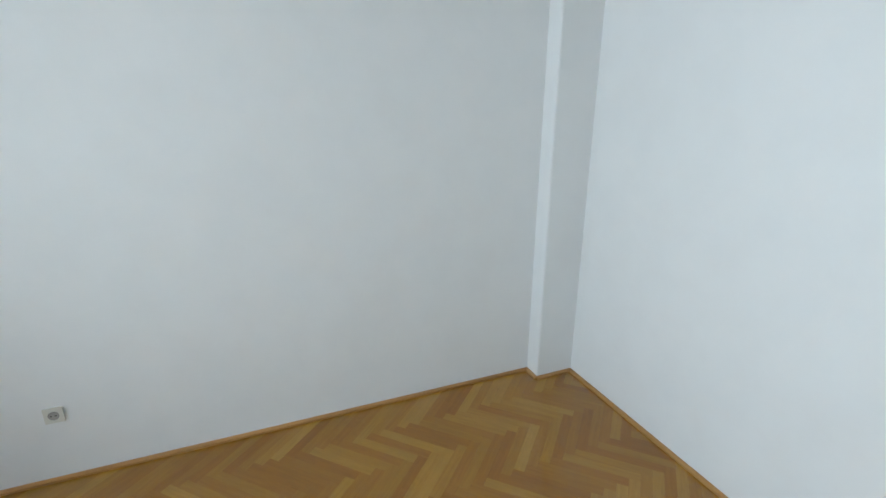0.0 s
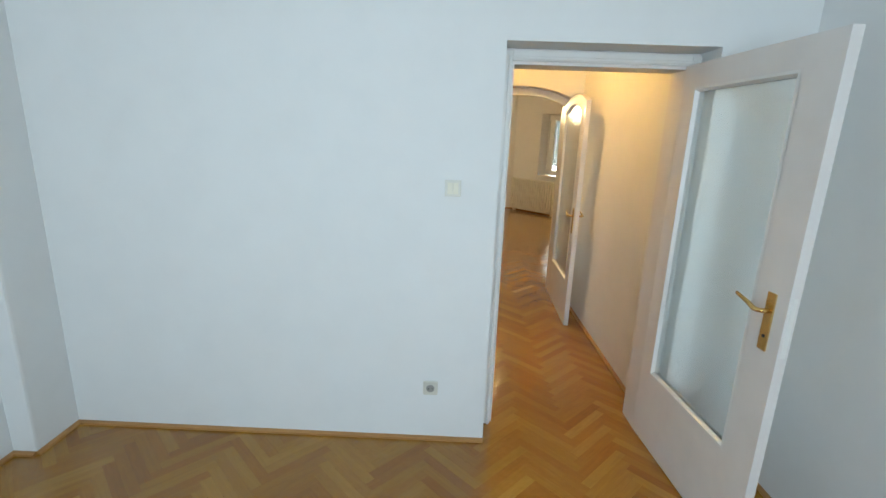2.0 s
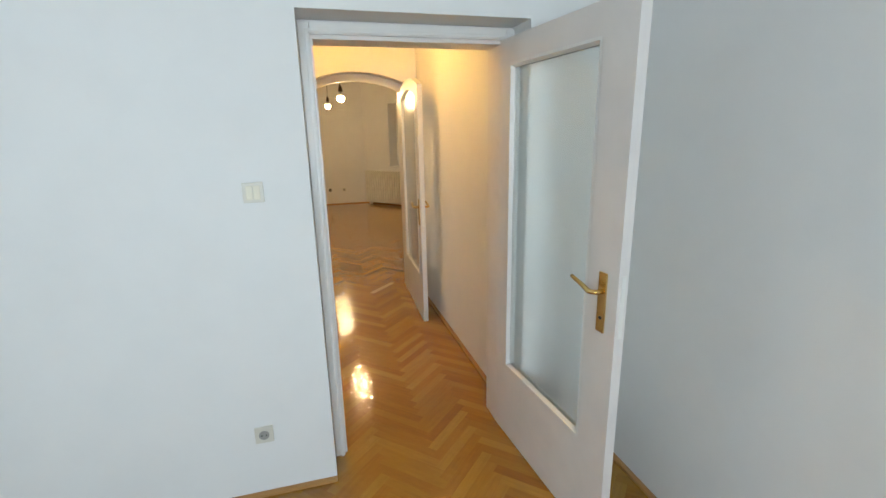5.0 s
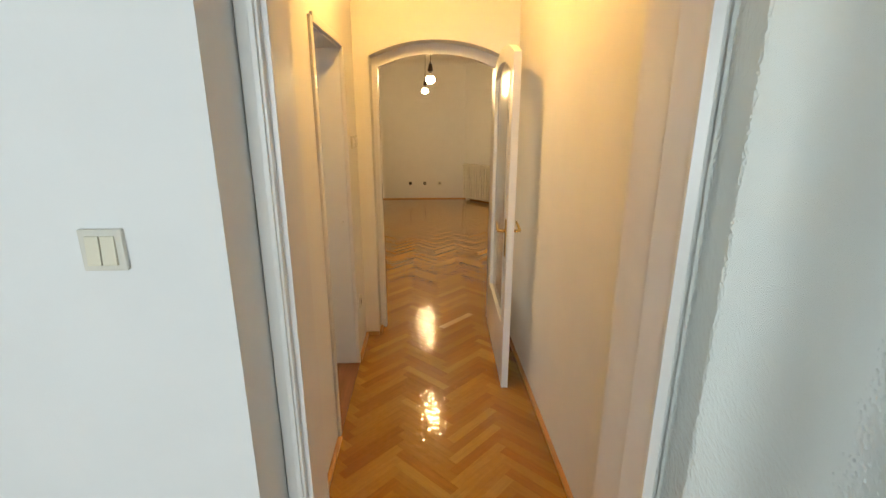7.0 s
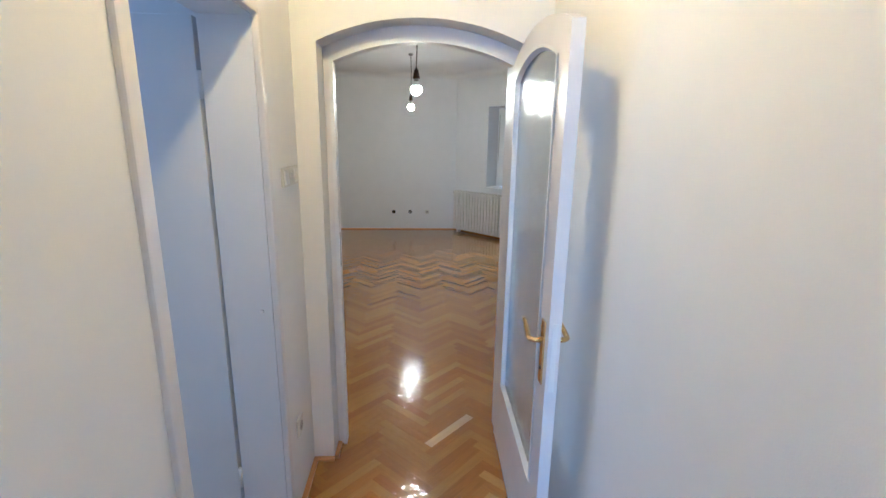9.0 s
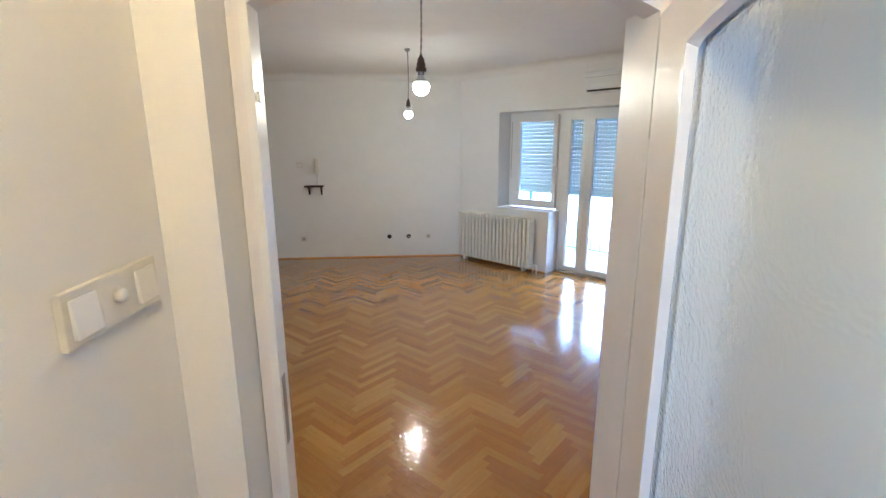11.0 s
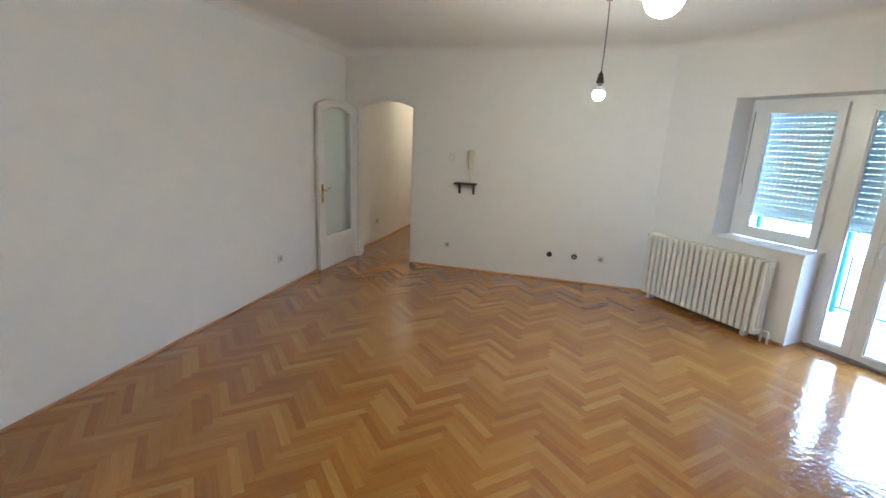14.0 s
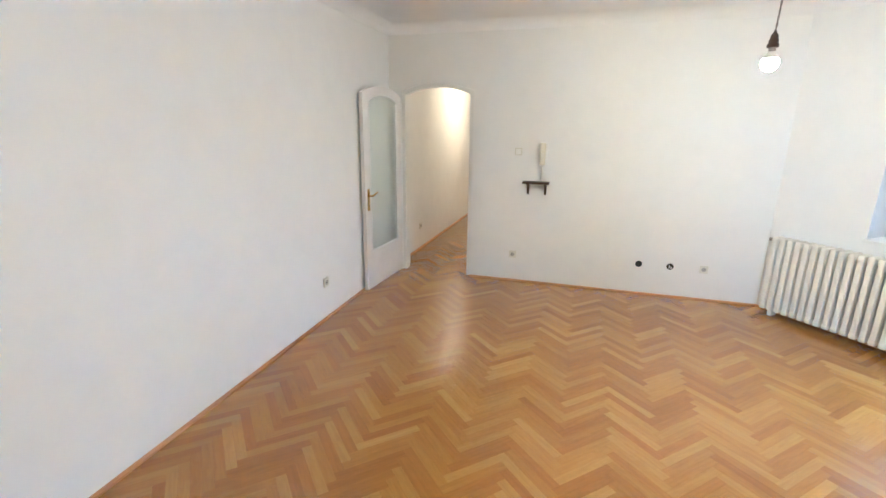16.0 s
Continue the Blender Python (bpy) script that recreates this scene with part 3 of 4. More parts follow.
tube(bm, [(1.585, 0.226, 1.48), (1.585, 0.185, 1.48), (1.585, 0.18, 1.47), (1.585, 0.18, 1.36)], 0.009, 8)
part("handle", bm, PVC, win, "white plastic window handle")


def shutter(x0, x1, z0, z1, label):
    sh = thing("roller_shutter", WWALL, label, "shutter", "roller shutters")
    pitch, gap = 0.0520, 0.0025
    n = int((z1 - z0) / pitch)
    bm = bmesh.new()
    w = x1 - x0
    prof = [(0.0, 0.0), (-0.007, 0.008), (-0.009, 0.020), (-0.007, 0.033), (0.0, pitch - gap), (0.004, pitch - gap), (0.004, 0.0)]
    a = [bm.verts.new((0, y, z)) for y, z in prof]
    b = [bm.verts.new((w, y, z)) for y, z in prof]
    bm.faces.new(a)
    bm.faces.new(b[::-1])
    for i in range(len(prof)):
        bm.faces.new((a[i], b[i], b[(i + 1) % len(prof)], a[(i + 1) % len(prof)]))
    k = int(w / 0.042)
    for i in range(k + 1):
        c = i * w / k
        lo, hi = max(0, c - 0.0115), min(w, c + 0.0115)
        bx(bm, (lo, 0.0, pitch - gap), (hi, 0.003, pitch))
    bmesh.ops.recalc_face_normals(bm, faces=bm.faces)
    me = mesh_of("slat", bm)
    me.materials.append(SLAT)
    # the lowest slats lie shut on one another
    shut = 1
    for i in range(n):
        sl = new("slat", me)
        sl.parent = sh
        drop = gap * min(i, shut)
        sl.matrix_basis = pose(x0, 0.375, z0 + i * pitch - drop)
    part("end_bar", box((x0, 0.366, z0 - 0.03), (x1, 0.384, z0 - 0.001), 0.003), SLAT, sh, "grey shutter end bar")
    return sh


shutter(0.90, 1.64, 1.10, 2.20, "grey perforated roller shutter lowered over the window")
shutter(1.69, 2.87, 1.10, 2.20, "grey perforated roller shutter lowered over the balcony door")


STRAP = plain("grey_woven_cord", (0.42, 0.42, 0.39), 0.7, vary=0.1, scale=40, fine=300, relief=0.4)


def winder(x, z, top, y, label):
    st = thing("shutter_strap", WWALL @ pose(x, y, z), label, "shutter strap")
    bm = bmesh.new()
    tube(bm, [(0, 0, top - z), (0.0, -0.004, (top - z) * 0.5), (0.0, -0.01, 0.05)], 0.005, 6)
    part("strap", bm, STRAP, st, "grey woven strap")
    part("winder_box", box((-0.018, -0.028, -0.06), (0.018, 0.004, 0.06), 0.008), PLASTIC, st, "white winder box")


winder(0.842, 1.33, 2.08, 0.262, "white shutter strap with winder beside the window")
cord = thing("shutter_strap", WWALL @ pose(2.935, 0.0, 1.20), "looped grey shutter cord hanging beside the balcony door", "shutter strap")
for dx in (-0.022, 0.022):
    bm = bmesh.new()
    tube(bm, [(dx * 0.2, -0.012, 0.94), (dx * 0.8 - 0.008, -0.014, 0.6), (dx, -0.016, 0.25), (dx * 0.7 + 0.01, -0.018, 0.06), (0.015, -0.018, 0.0)], 0.0055, 8)
    part("strand", bm, STRAP, cord)
part("knob", box((-0.003, -0.030, -0.035), (0.033, -0.006, 0.004), 0.008), STRAP, cord, "grey plastic cord end")
part("guide", box((-0.022, -0.022, 0.93), (0.022, -0.001, 0.985), 0.005), PLASTIC, cord)

# balcony
structure("balcony", box((0.2, 0.40, -0.20), (5.0, 1.75, -0.03)), PALE, "pale tiled balcony slab outside the door", "balcony", WWALL)
rail = thing("balcony_railing", WWALL @ pose(0, 1.65, 0), "green painted metal balcony railing", "railing")
part("top_rail", box((0.2, -0.015, 0.95), (5.0, 0.015, 0.98), 0.004), GREEN, rail)
part("bottom_rail", box((0.2, -0.01, 0.03), (5.0, 0.01, 0.05), 0.003), GREEN, rail)
for i in range(5):
    part("post", box((0.257 + i * 0.97, -0.026, -0.03), (0.303 + i * 0.97, 0.026, 1.0), 0.003), GREEN, rail)
bm = bmesh.new()
tube(bm, [(0, 0, 0.05), (0, 0, 0.95)], 0.008, 6)
bar_mesh = mesh_of("bar", bm)
bar_mesh.materials.append(BARS)
for i in range(28):
    o = new("bar", bar_mesh)
    o.parent = rail
    o.matrix_basis = pose(0.335 + i * 0.1645, 0, 0)
m_, t_, b_ = nodes("hazy_daylight")
em = t_.nodes.new("ShaderNodeEmission")
em.inputs[0].default_value, em.inputs[1].default_value = (0.96, 0.98, 1.0, 1), 14.0
link(t_, em.outputs[0], t_.nodes["Material Output"].inputs[0])
structure("backdrop", box((-90, 55, -20), (90, 55.2, 60)), m_, "overexposed hazy daylight beyond the balcony", "backdrop", WWALL)
structure("ground", box((-300, -300, -9.2), (300, 300, -9.0)), CONCRETE, "pale street ground far below the balcony", "ground")

# window of the first room, behind the walk
w1 = thing("window_first_room", pose(0, 0, 0), "white framed window of the first room", "window")
for a, b in (((-1.25, 0.85), (-1.19, 2.35)), ((0.29, 0.85), (0.35, 2.35)), ((-1.19, 0.85), (0.29, 0.91)), ((-1.19, 2.29), (0.29, 2.35)), ((-0.48, 0.91), (-0.42, 2.29))):
    part("frame_bar", box((a[0], BACK1 - 0.20, a[1]), (b[0], BACK1 - 0.14, b[1]), 0.004), PVC, w1)


# ---- lamps ----
def pendant(x, y, zb, ztop, bulb, label, size=1.0):
    """A bare bulb on a twisted flex from a ceiling hook; zb is the bulb's middle."""
    p = thing("pendant_bulb", pose(x, y, zb), label, "pendant lamp", "hanging bulbs")
    bm = bmesh.new()
    r = 0.045
    prof = [(0.004, -r)] + [(r * math.sin(a), -r * math.cos(a)) for a in [math.pi * k / 12 for k in range(1, 9)]]
    lathe(bm, prof, 20)
    part("bulb", bm, bulb, p, "lit round bulb dome")
    bm = bmesh.new()
    lathe(bm, [(0.0392, 0.0227), (0.0398, 0.0240), (0.036, 0.032), (0.028, 0.042), (0.020, 0.054), (0.0165, 0.062)], 20)
    part("bulb_neck", bm, PLASTIC, p, "opaque white bulb neck")
    bm = bmesh.new()
    lathe(bm, [(0.0165, 0.0625), (0.018, 0.066), (0.018, 0.085), (0.014, 0.088)], 16)
    part("bulb_cap", bm, DULL, p, "metal bulb cap")
    bm = bmesh.new()
    lathe(bm, [(0.027, 0.082), (0.030, 0.086), (0.030, 0.100), (0.024, 0.106), (0.025, 0.124), (0.020, 0.130), (0.019, 0.148), (0.010, 0.160), (0.006, 0.172)], 18)
    part("lamp_holder", bm, HOLDER, p, "dark brown ribbed lamp holder")
    top = ztop - zb
    for s in (0, math.pi):
        bm = bmesh.new()
        n = 40
        tube(bm, [(0.0035 * math.cos(s + k * 1.1) + 0.006 * math.sin(3.0 * k / n), 0.0035 * math.sin(s + k * 1.1), 0.17 + (top - 0.19) * k / n) for k in range(n + 1)], 0.0026, 6)
        part("flex", bm, FLEX, p, "twisted grey flex")
    bm = bmesh.new()
    lathe(bm, [(0.006, top - 0.03), (0.022, top - 0.025), (0.030, top - 0.012), (0.032, top)], 18)
    part("ceiling_rose", bm, DULL, p, "small metal ceiling rose")
    return p


HOLDER = plain("brown_bakelite", (0.055, 0.03, 0.022), 0.35, vary=0.15)
FLEX = plain("grey_flex", (0.16, 0.15, 0.14), 0.6)
pendant(0.444, 4.285, 2.055, H2, BULB_A, "lit bare bulb on a twisted flex, lower ceiling hook")
pendant(0.389, 6.99, 2.09, H2, BULB_B, "lit bare bulb hanging on a long flex")


def ceiling_bulb(x, y, h, bulb, label):
    p = thing("ceiling_bulb", pose(x, y, h), label, "ceiling lamp")
    bm = bmesh.new()
    lathe(bm, [(0.004, -0.135), (0.026, -0.127), (0.042, -0.105), (0.045, -0.085), (0.036, -0.062), (0.02, -0.045)], 20)
    part("bulb", bm, bulb, p, "lit round bulb")
    bm = bmesh.new()
    lathe(bm, [(0.020, -0.0445), (0.024, -0.040), (0.030, -0.02), (0.045, -0.012), (0.048, 0.0)], 20)
    part("lamp_holder", bm, PLASTIC, p)


ceiling_bulb(0.32, 1.42, HC, BULB_C, "lit bulb in a white ceiling holder")
ceiling_bulb(-2.05, 11.6, 2.6, BULB_D, "lit bulb on the second corridor ceiling")


# ---- switches and sockets ----
def plate(name, m, label, category, cells):
    """A row of 80 mm fittings on a wall whose face is the plane y = 0 looking towards -y. cells: a string of r (rocker), d (double rocker), s (socket)."""
    t = thing(name, m, label, category)
    n = len(cells)
    w = 0.080 if n == 1 else 0.075
    for i, c in enumerate(cells):
        cx = (i - (n - 1) / 2) * w
        part("cover", box((cx - 0.0395, -0.011, -0.040), (cx + 0.0395, 0.0, 0.040), 0.003), PLATE, t)
        if c == "s":
            # the well is barely sunk; its grey colour carries the recess's shade
            bm = bmesh.new()
            lathe(bm, [(0.0225, 0), (0.0225, 0.0015), (0.0185, 0.0018), (0.0175, -0.0005)], 22)
            bmesh.ops.transform(bm, matrix=pose(cx, -0.0112, 0, 90, 0, 0), verts=bm.verts)
            part("socket_well", bm, SHADE, t, "shallow round socket well, shade put in its grey")
            # black discs paint the shade of the two contact holes
            for dx in (-0.0095, 0.0095):
                bm = bmesh.new()
                lathe(bm, [(0.003, 0), (0.003, 0.001)], 10)
                bmesh.ops.transform(bm, matrix=pose(cx + dx, -0.0132, 0, 90, 0, 0), verts=bm.verts)
                part("contact_hole", bm, DARK, t)
        elif c == "k":
            bm = bmesh.new()
            lathe(bm, [(0.011, 0), (0.011, 0.008), (0.009, 0.011), (0.004, 0.012)], 16)
            bmesh.ops.transform(bm, matrix=pose(cx, -0.0112, 0.004, 90, 0, 0), verts=bm.verts)
            part("knob", bm, PLASTIC, t, "small white turning knob")
        else:
            for j in range(2 if c == "d" else 1):
                k = 2 if c == "d" else 1
                x0 = cx - 0.028 + j * 0.056 / k
                bm = box((x0 + 0.0012, -0.0185, -0.028), (x0 + 0.056 / k - 0.0012, -0.0105, 0.028), 0.002)
                for v in bm.verts:
                    if v.co.y < -0.014 and v.co.z > 0:
                        v.co.y += 0.004
                part("rocker", bm, CREAM if c == "d" else PLASTIC, t)
    return t


# painted shade for socket wells; also plain grey for a wire and a seam
SHADE = plain("grey_plastic_and_well_shade", (0.34, 0.33, 0.31), 0.45, vary=0.03)
plate("light_switch", pose(-0.222, DOORWALL, 1.422), "cream white double light switch on the wall", "switch", "d")
plate("wall_socket", pose(-0.303, DOORWALL, 0.322), "white single socket low on the wall", "socket", "s")
plate("wall_socket", pose(LEFT1, -2.95, 0.365, 0, 0, 90), "white single socket low on the bare wall", "socket", "s")
plate("switch_row", pose(CL, 2.29, 1.505, 0, 0, 90), "row of two white switches and a dimmer plate", "switch", "rkr")
plate("wall_socket", pose(CL, 2.20, 0.385, 0, 0, 90), "white socket low on the corridor wall", "socket", "s")
plate("wall_socket", pose(-1.28, FAR, 0.315), "white single socket below the little shelf", "socket", "s")
plate("wall_socket", pose(0.681, FAR, 0.33), "white single socket beside empty wall boxes", "socket", "s")
plate("wall_socket", pose(left2(7.21), 7.21, 0.345, 0, 0, 90), "white single socket on the long wall", "socket", "s")
plate("wall_socket", pose(-2.77, 9.85, 0.33, 0, 0, 90), "white socket in the second corridor", "socket", "s")
plate("light_switch", pose(-1.268, FAR, 1.465), "white light switch near the door phone", "switch", "r")
for x, lab in ((0.062, "empty round wall box, its hollow painted as a dark disc"), (0.367, "open wall box with loose wire ends")):
    t = thing("wall_box", pose(x, FAR, 0.33), lab, "wall box")
    # a capped black disc stands for the shade inside the open box
    bm = bmesh.new()
    lathe(bm, [(0.034, 0.0), (0.034, 0.002), (0.030, 0.0022), (0.029, 0.0005)], 22)
    bmesh.ops.transform(bm, matrix=pose(0, 0, 0, 90, 0, 0), verts=bm.verts)
    part("hollow_shade_disc", bm, DARK, t)
    if "wire" in lab:
        for k in range(3):
            bm = bmesh.new()
            tube(bm, [(-0.012 + 0.012 * k, -0.001, -0.02), (-0.008 + 0.01 * k, -0.012, 0.0), (0.01 * (k - 1), -0.016, 0.018 - 0.008 * k)], 0.0035, 6)
            part("wire", bm, (PLASTIC, SHADE, PLASTIC)[k], t, "loose insulated wire end")

# door phone and its shelf
ph = thing("door_phone", pose(-1.008, FAR, 1.44), "yellowed white door phone handset on the wall", "door phone")
part("base", box((-0.045, -0.022, -0.10), (0.045, 0.0, 0.12), 0.006), PLASTIC, ph)
part("handset", box((-0.030, -0.062, -0.11), (0.030, -0.024, 0.125), 0.014), CREAM, ph, "cream plastic handset")
bm = bmesh.new()
tube(bm, [(0.0, -0.035, -0.108), (0.008, -0.04, -0.16), (0.0, -0.035, -0.21), (-0.006, -0.03, -0.27)], 0.007, 8)
part("cord", bm, PLASTIC, ph)
sh = thing("wall_shelf", pose(-1.060, FAR, 1.145), "small dark wooden shelf on two brackets", "shelf")
part("board", box((-0.14, -0.12, -0.011), (0.14, 0.0, 0.011), 0.003), DARKWOOD, sh)
for x in (-0.085, 0.10):
    part("bracket", prism([(-0.10, -0.0115), (0.0, -0.0115), (0.0, -0.135), (-0.018, -0.125), (-0.03, -0.06), (-0.06, -0.035)], -0.012, 0.012), DARKWOOD, sh, "", pose(x, 0, 0, 0, 0, 90))

# ---- radiator ----
rad = thing("radiator", WWALL @ pose(0.165, -0.10, 0), "white cast iron column radiator under the window", "radiator")
bm = bmesh.new()
for dy in (-0.046, 0.0, 0.046):
    bx(bm, (-0.0225, dy - 0.0175, 0.075), (0.0225, dy + 0.0175, 0.715), 0.0125)
bx(bm, (-0.0265, -0.068, 0.055), (0.0265, 0.068, 0.112), 0.018)
bx(bm, (-0.0265, -0.068, 0.690), (0.0265, 0.068, 0.758), 0.022)
bx(bm, (-0.0335, -0.016, 0.068), (0.0335, 0.016, 0.100), 0.006)
bx(bm, (-0.0335, -0.016, 0.706), (0.0335, 0.016, 0.740), 0.006)
bx(bm, (-0.012, -0.040, 0.10), (0.012, 0.040, 0.70), 0.005)
me = mesh_of("section", bm)
me.materials.append(RADIATOR)
for i in range(20):
    o = new("section", me)
    o.parent = rad
    o.matrix_basis = pose(0.033 + i * 0.0664, 0, 0)
bm = bmesh.new()
lathe(bm, [(0.012, 0), (0.017, 0.004), (0.017, 0.02), (0.010, 0.026)], 12)
bmesh.ops.transform(bm, matrix=pose(-0.02, 0, 0.72, 0, -90, 0), verts=bm.verts)
part("air_plug", bm, DULL, rad)
for z, k in ((0.11, 0), (0.11, 0.06)):
    bm = bmesh.new()
    tube(bm, [(1.30 + k, 0.0, z), (1.345 + k, 0.0, z), (1.352 + k, 0.0, z - 0.02), (1.352 + k, 0.0, 0.0)], 0.011, 8)
    part("pipe", bm, RADIATOR, rad)
bm = bmesh.new()
lathe(bm, [(0.010, 0), (0.018, 0.006), (0.018, 0.03), (0.012, 0.04), (0.016, 0.045), (0.016, 0.07), (0.008, 0.074)], 14)
bmesh.ops.transform(bm, matrix=pose(1.33, 0.0, 0.11, 90, 0, 0), verts=bm.verts)
part("valve", bm, PLASTIC, rad, "white radiator valve")
for x in (0.10, 1.20):
    part("foot", box((x - 0.02, -0.04, 0.0), (x + 0.02, 0.04, 0.07), 0.006), RADIATOR, rad)

# ---- air conditioner ----
ac = thing("air_conditioner", WWALL @ pose(2.18, 0, 2.35), "white wall mounted split air conditioner", "air conditioner")
body = [(0.0, 0.0), (-0.12, 0.0), (-0.175, 0.035), (-0.195, 0.09), (-0.195, 0.20), (-0.175, 0.235), (0.0, 0.235)]
part("casing", prism(body, 0.0, 0.79), PVC, ac, "", pose(0.79, 0, 0, 0, 0, 90) @ pose(0, 0, 0))
# solid black bar paints the shade in the outlet slot
part("air_outlet", box((0.03, -0.172, 0.006), (0.76, -0.120, 0.022), 0.004), DARK, ac, "air outlet slot, its shade painted as a black bar", pose(0, 0, 0))
part("louvre", box((0.035, -0.178, 0.024), (0.755, -0.170, 0.036), 0.002), PVC, ac)
part("panel_seam", box((0.0, -0.1965, 0.155), (0.79, -0.1945, 0.158)), SHADE, ac)
duct = tagged(part("cable_duct", box((2.985, -0.014, 2.10), (3.0, -0.001, 2.60), 0.003), PLASTIC, None, "", WWALL), "white plastic cable duct beside the air conditioner", "cable duct")

# ---- bar counter ----
ctr = thing("bar_counter", pose(0, 0, 0), "white plastered bar counter with tiled end", "counter")
part("body", slab([(1.655, 3.785), (1.672, 3.90), (1.712, 4.05), (1.772, 4.21), (1.835, 4.36), (1.925, 4.52), (2.87, 4.52), (2.87, 4.27), (2.03, 4.27), (1.87, 3.785)], 0.0, 1.072), WALL2, ctr)
part("tile_backing", box((1.655, 3.775, 0.0), (1.88, 3.784, 1.07)), GROUT, ctr)
top_poly = [(1.785, 4.34), (1.722, 4.20), (1.660, 4.04), (1.615, 3.88), (1.60, 3.74), (1.685, 3.73), (1.80, 3.73), (1.98, 4.22), (2.90, 4.22), (2.93, 4.57), (1.98, 4.585), (1.905, 4.575), (1.868, 4.535), (1.84, 4.47)]
top = part("counter_top", slab(top_poly, 1.073, 1.113), BEECH, ctr, "varnished orange wood counter top")
bv = top.modifiers.new("round", "BEVEL")
bv.width, bv.segments = 0.008, 3
part("skirting_strip", slab([(1.762, 4.215), (1.825, 4.365), (1.915, 4.525), (1.925, 4.521), (1.835, 4.36), (1.772, 4.21)], 0.0, 0.095), PLASTIC, ctr, "white plastic skirting strip")
for z0, z1 in ((0.004, 0.086), (0.090, 0.346), (0.350, 0.606), (0.610, 0.866), (0.870, 1.068)):
    part("tile", box((1.658, 3.768, z0), (1.878, 3.777, z1), 0.0015), TILE, ctr)

# wooden wall trim behind the counter
tr = thing("wall_rail", pose(0, 0, 0), "varnished orange wood rail along the wall", "wall rail")
part("rail", box((2.918, -0.020, 0.785), (3.525, -0.001, 0.875), 0.003), BEECH, tr, "", WWALL)
part("rail", box((0.012, -0.020, 0.785), (1.55, -0.001, 0.875), 0.003), BEECH, tr, "", pose(WEND.x, WEND.y, 0, 0, 0, RANG))

# bag on the counter
bag = thing("bag", pose(2.03, 4.41, 1.113, 0, 0, 12), "small black leather pouch lying on the counter", "bag")
bm = bmesh.new()
for cx, cy, sx, sy, sz in ((0.0, 0.0, 0.165, 0.082, 0.050), (-0.09, -0.01, 0.085, 0.066, 0.046), (0.085, 0.015, 0.090, 0.072, 0.052), (0.02, -0.035, 0.07, 0.05, 0.058), (-0.04, 0.03, 0.06, 0.05, 0.062)):
    lump = bmesh.ops.create_uvsphere(bm, u_segments=36, v_segments=20, radius=1.0)["verts"]
    for v in lump:
        crease = abs(noise.noise(v.co * 4.2 + Vector((cx * 55, cy * 40, 3.0))))
        d = noise.noise(v.co * 2.3 + Vector((cx * 40, 0, 0))) * 0.30 - crease * 0.38 + noise.noise(v.co * 9.0) * 0.08
        v.co = Vector((cx + v.co.x * sx * (1 + d), cy + v.co.y * sy * (1 + d), max(v.co.z, -0.5) * sz * (1 + 1.3 * d) + sz * 0.5))
for v in bm.verts:
    v.co.z = max(v.co.z, 0.0)
for f in bm.faces:
    f.smooth = True
part("pouch", bm, BLACK, bag)
for pts in ([(-0.13, -0.02, 0.06), (-0.06, -0.03, 0.10), (0.03, -0.02, 0.108), (0.10, 0.0, 0.085), (0.16, 0.02, 0.05)],
            [(-0.17, 0.0, 0.006), (-0.12, 0.03, 0.055), (-0.05, 0.05, 0.085), (0.02, 0.045, 0.098), (0.07, 0.06, 0.06), (0.11, 0.085, 0.006)],
            [(0.06, -0.09, 0.006), (0.10, -0.06, 0.05), (0.14, -0.02, 0.062), (0.19, 0.01, 0.03), (0.215, 0.02, 0.008)]):
    bm = bmesh.new()
    tube(bm, pts, 0.008, 8)
    part("strap", bm, BLACK, bag)
for x in (-0.055, 0.0):
    bm = bmesh.new()
    tube(bm, [(x, -0.088, 0.045), (x + 0.006, -0.075, 0.078), (x + 0.018, -0.07, 0.082)], 0.006, 6)
    part("clip", bm, PLASTIC, bag, "white metal clip")

# ---- floor ----
BW, BR = 0.0542, 7
BL = BW * BR
subfloor = structure("floor", slab([(LEFT1 - 0.1, BACK1 - 0.1), (RIGHT1 + 0.1, BACK1 - 0.1), (RIGHT1 + 0.1, 0.1), (2.6, 2.6), (3.7, 6.2), (1.4, 9.0), (-1.3, 9.0), (-1.3, 14), (-2.9, 14), (-2.9, 0.2)], -0.10, -0.0045), SUBFLOOR, "herringbone oak parquet floor, varnished and glossy", "floor")


def inside(x, y):
    m = 0.16
    if LEFT1 - m < x < RIGHT1 + m and BACK1 - m < y < 0.25:
        return True
    if CL - 0.32 < x < CR + m and 0.2 <= y < 2.8:
        return True
    if ARCH_B - 0.1 < y < FAR + 0.25 and x > left2(y) - m:
        d = Vector((x - WCORNER.x, y - WCORNER.y))
        if d.dot(Vector((0.7547, 0.656))) < 0.36 and x < REND.x + (WEND.x - REND.x) * (y - REND.y) / (WEND.y - REND.y) + m:
            return True
    return -2.9 < x < -1.4 and FAR < y < 13.9


rng = random.Random(4)
blocks = []
c45 = math.sqrt(0.5)
for k in range(-180, 270):
    for m in range(-9, 11):
        for kind in (0, 1):
            if kind == 0:
                cx, cy = k + 2 * BR * m + BR / 2, k + 0.5
            else:
                cx, cy = k + 2 * BR * m + 0.5, k - 1.5 * BR + 1
            X, Y = (cx - cy) * c45 * BW - 0.0185, (cx + cy) * c45 * BW
            if -3.2 < X < 4.0 and -6.9 < Y < 14.2 and inside(X, Y):
                blocks.append((X, Y, 45.0 if kind == 0 else 135.0))


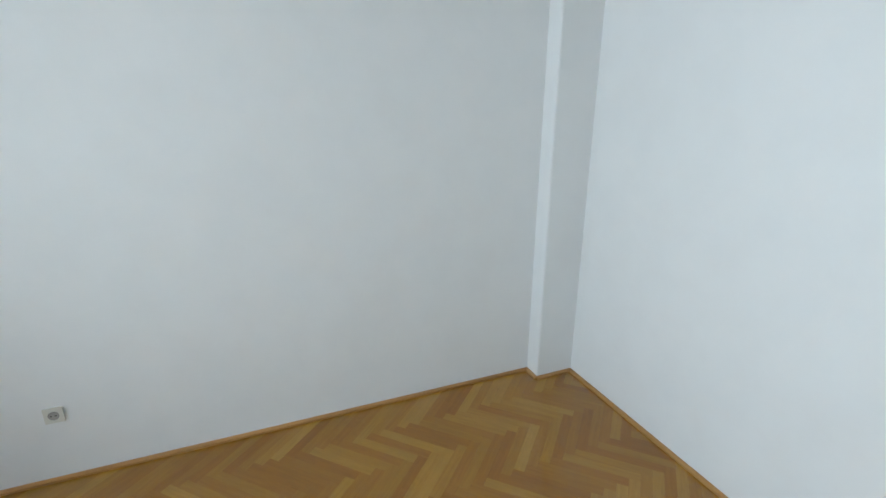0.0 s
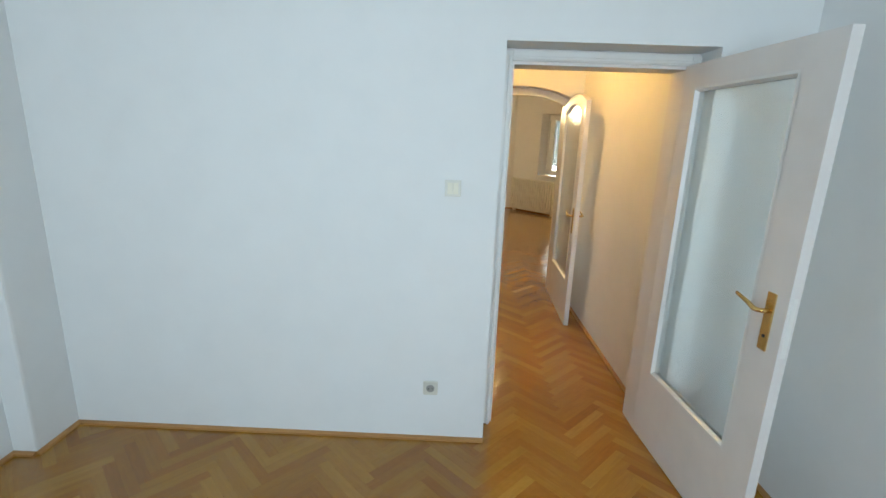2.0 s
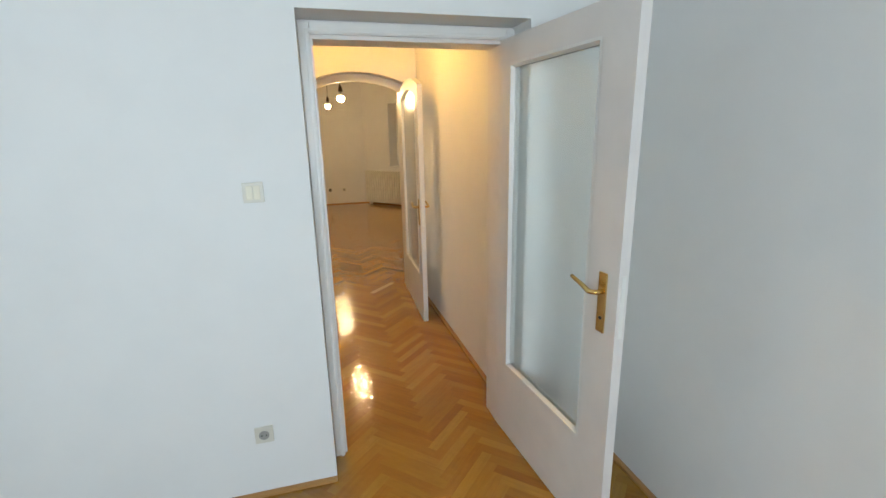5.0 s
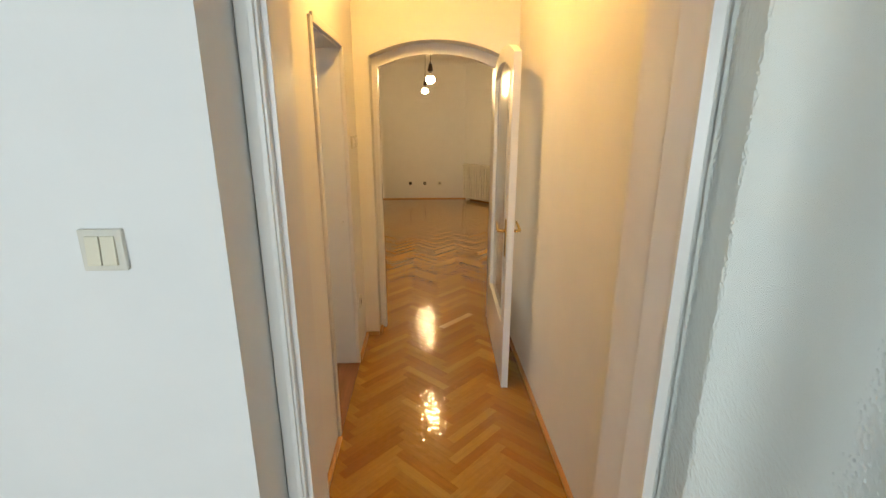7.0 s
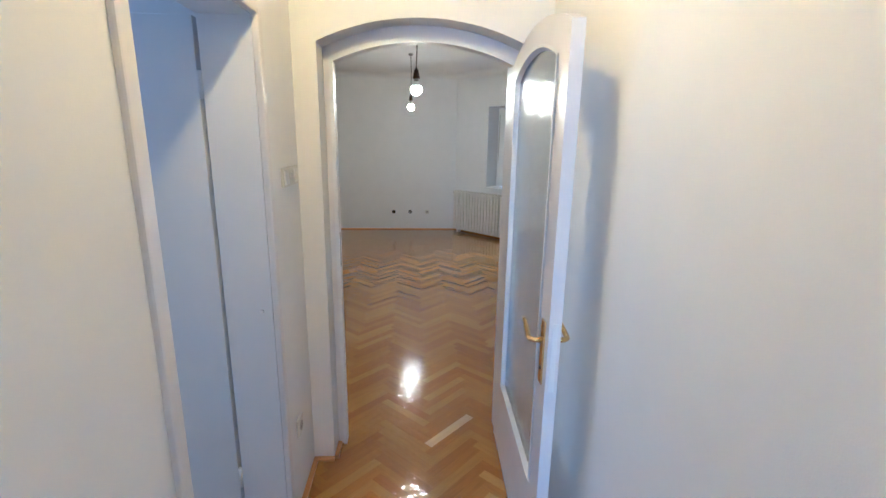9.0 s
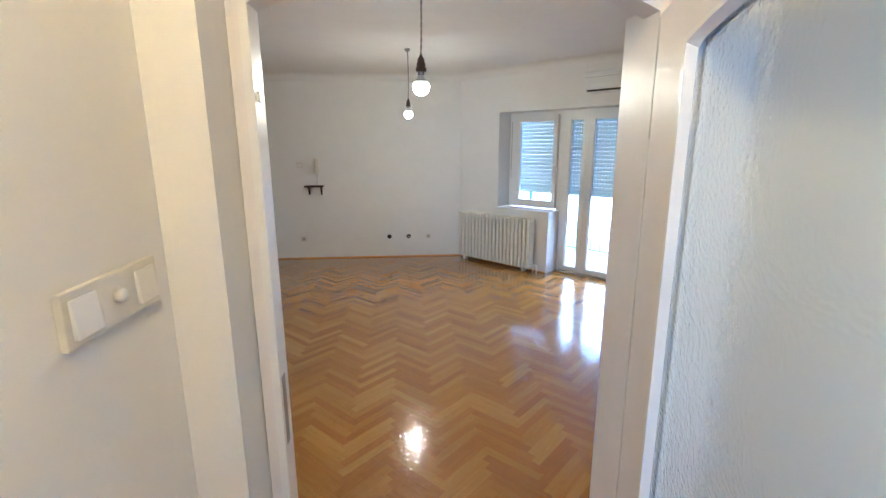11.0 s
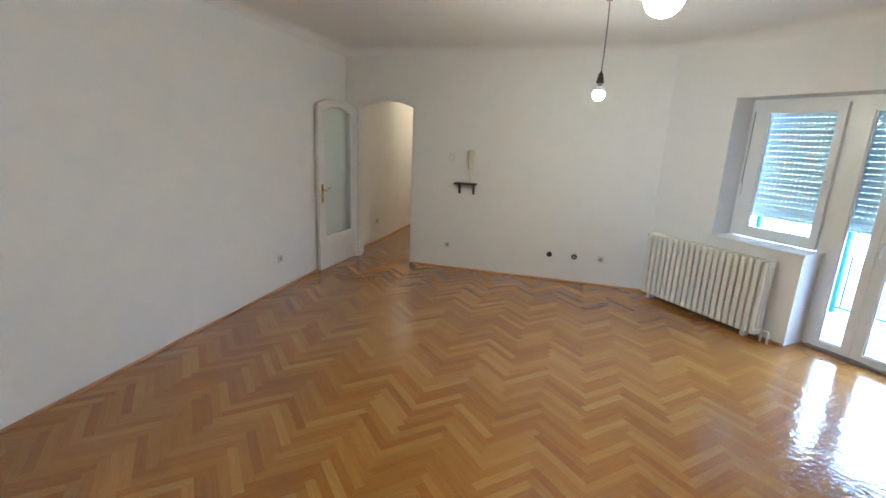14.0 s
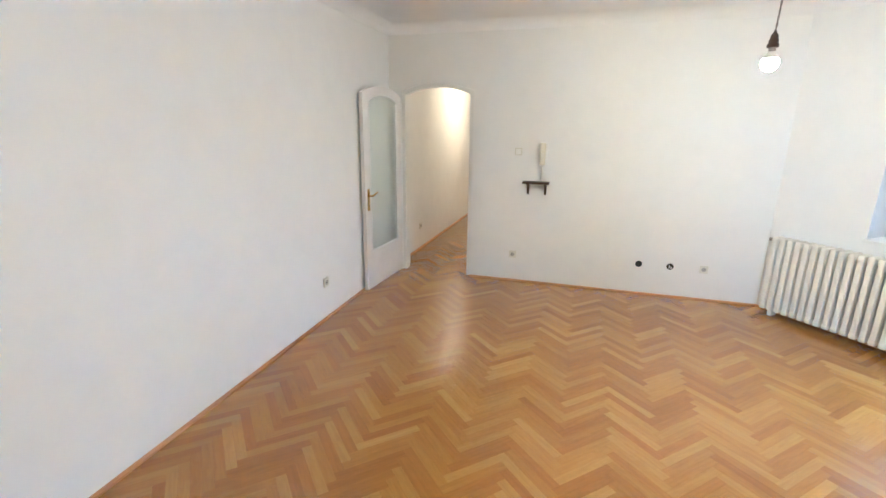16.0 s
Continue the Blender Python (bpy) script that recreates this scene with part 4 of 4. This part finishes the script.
def block_mesh(u0, v0):
    """One oak block about its middle, top at z = 0, with slightly eased edges."""
    hl, hw, e = BL / 2 - 0.00012, BW / 2 - 0.00012, 0.0005
    co = [(-hl, -hw, -0.006), (hl, -hw, -0.006), (hl, hw, -0.006), (-hl, hw, -0.006), (-hl, -hw, -e * 0.25), (hl, -hw, -e * 0.25), (hl, hw, -e * 0.25), (-hl, hw, -e * 0.25),
          (-hl + e, -hw + e, 0), (hl - e, -hw + e, 0), (hl - e, hw - e, 0), (-hl + e, hw - e, 0)]
    fs = [(8, 9, 10, 11)] + [(a, (a + 1) % 4, (a + 1) % 4 + 4, a + 4) for a in range(4)] + [(a + 4, (a + 1) % 4 + 4, (a + 1) % 4 + 8, a + 8) for a in range(4)]
    uv = [(x + u0, y + v0) for x, y, z in co]
    return co, fs, uv


def fill_uv(me, fs, uvs):
    layer = me.uv_layers.new(name="grain")
    flat = np.array([uvs[i] for f in fs for i in f], dtype=np.float32).ravel()
    layer.data.foreach_set("uv", flat)


near_blocks = [b for b in blocks if 0.32 < b[1] < 2.44 and CL < b[0] < CR]
near_blocks += [b for b in blocks if -0.75 < b[1] <= 0.32 and 0.0 < b[0] < 0.95]
near_blocks += [b for b in blocks if 2.44 <= b[1] < 3.6 and -0.4 < b[0] < 1.3]
near_blocks = near_blocks[:300]
chosen = set(near_blocks)
shared = []
for i in range(12):
    co, fs, uv = block_mesh(rng.uniform(0, 40), rng.uniform(0, 40))
    me = bpy.data.meshes.new("floor_block")
    me.from_pydata(co, [], fs)
    fill_uv(me, fs, uv)
    me.materials.append(FLOOR_BLOCK)
    shared.append(me)
pale = min((b for b in near_blocks if b[2] == 45.0), key=lambda b: (b[0] - 0.69) ** 2 + (b[1] - 2.68) ** 2)
pale_mesh = shared[0].copy()
pale_mesh.materials.clear()
pale_mesh.materials.append(PALE_OAK)
for i, (X, Y, a) in enumerate(near_blocks):
    o = new("floor_block", pale_mesh if (X, Y, a) == pale else shared[i % 12])
    o.parent = subfloor
    o.matrix_basis = pose(X, Y, rng.uniform(-0.00003, 0.0), rng.gauss(0, 0.2), rng.gauss(0, 0.02), a + (180 if rng.random() < 0.5 else 0))
vs, fs, uvs = [], [], []
for b in blocks:
    if b in chosen:
        continue
    co, f, uv = block_mesh(rng.uniform(0, 40), rng.uniform(0, 40))
    m = pose(b[0], b[1], rng.uniform(-0.00003, 0.0), rng.gauss(0, 0.2), rng.gauss(0, 0.02), b[2])
    n = len(vs)
    vs += [tuple(m @ Vector(c)) for c in co]
    fs += [tuple(n + q for q in g) for g in f]
    uvs += uv
me = bpy.data.meshes.new("floor_blocks")
me.from_pydata(vs, [], fs)
fill_uv(me, fs, uvs)
me.materials.append(FLOOR_ISLAND)
o = new("floor_blocks", me)
o.parent = subfloor
tagged(o, "herringbone field of varnished oak blocks", "", "", "stuff")
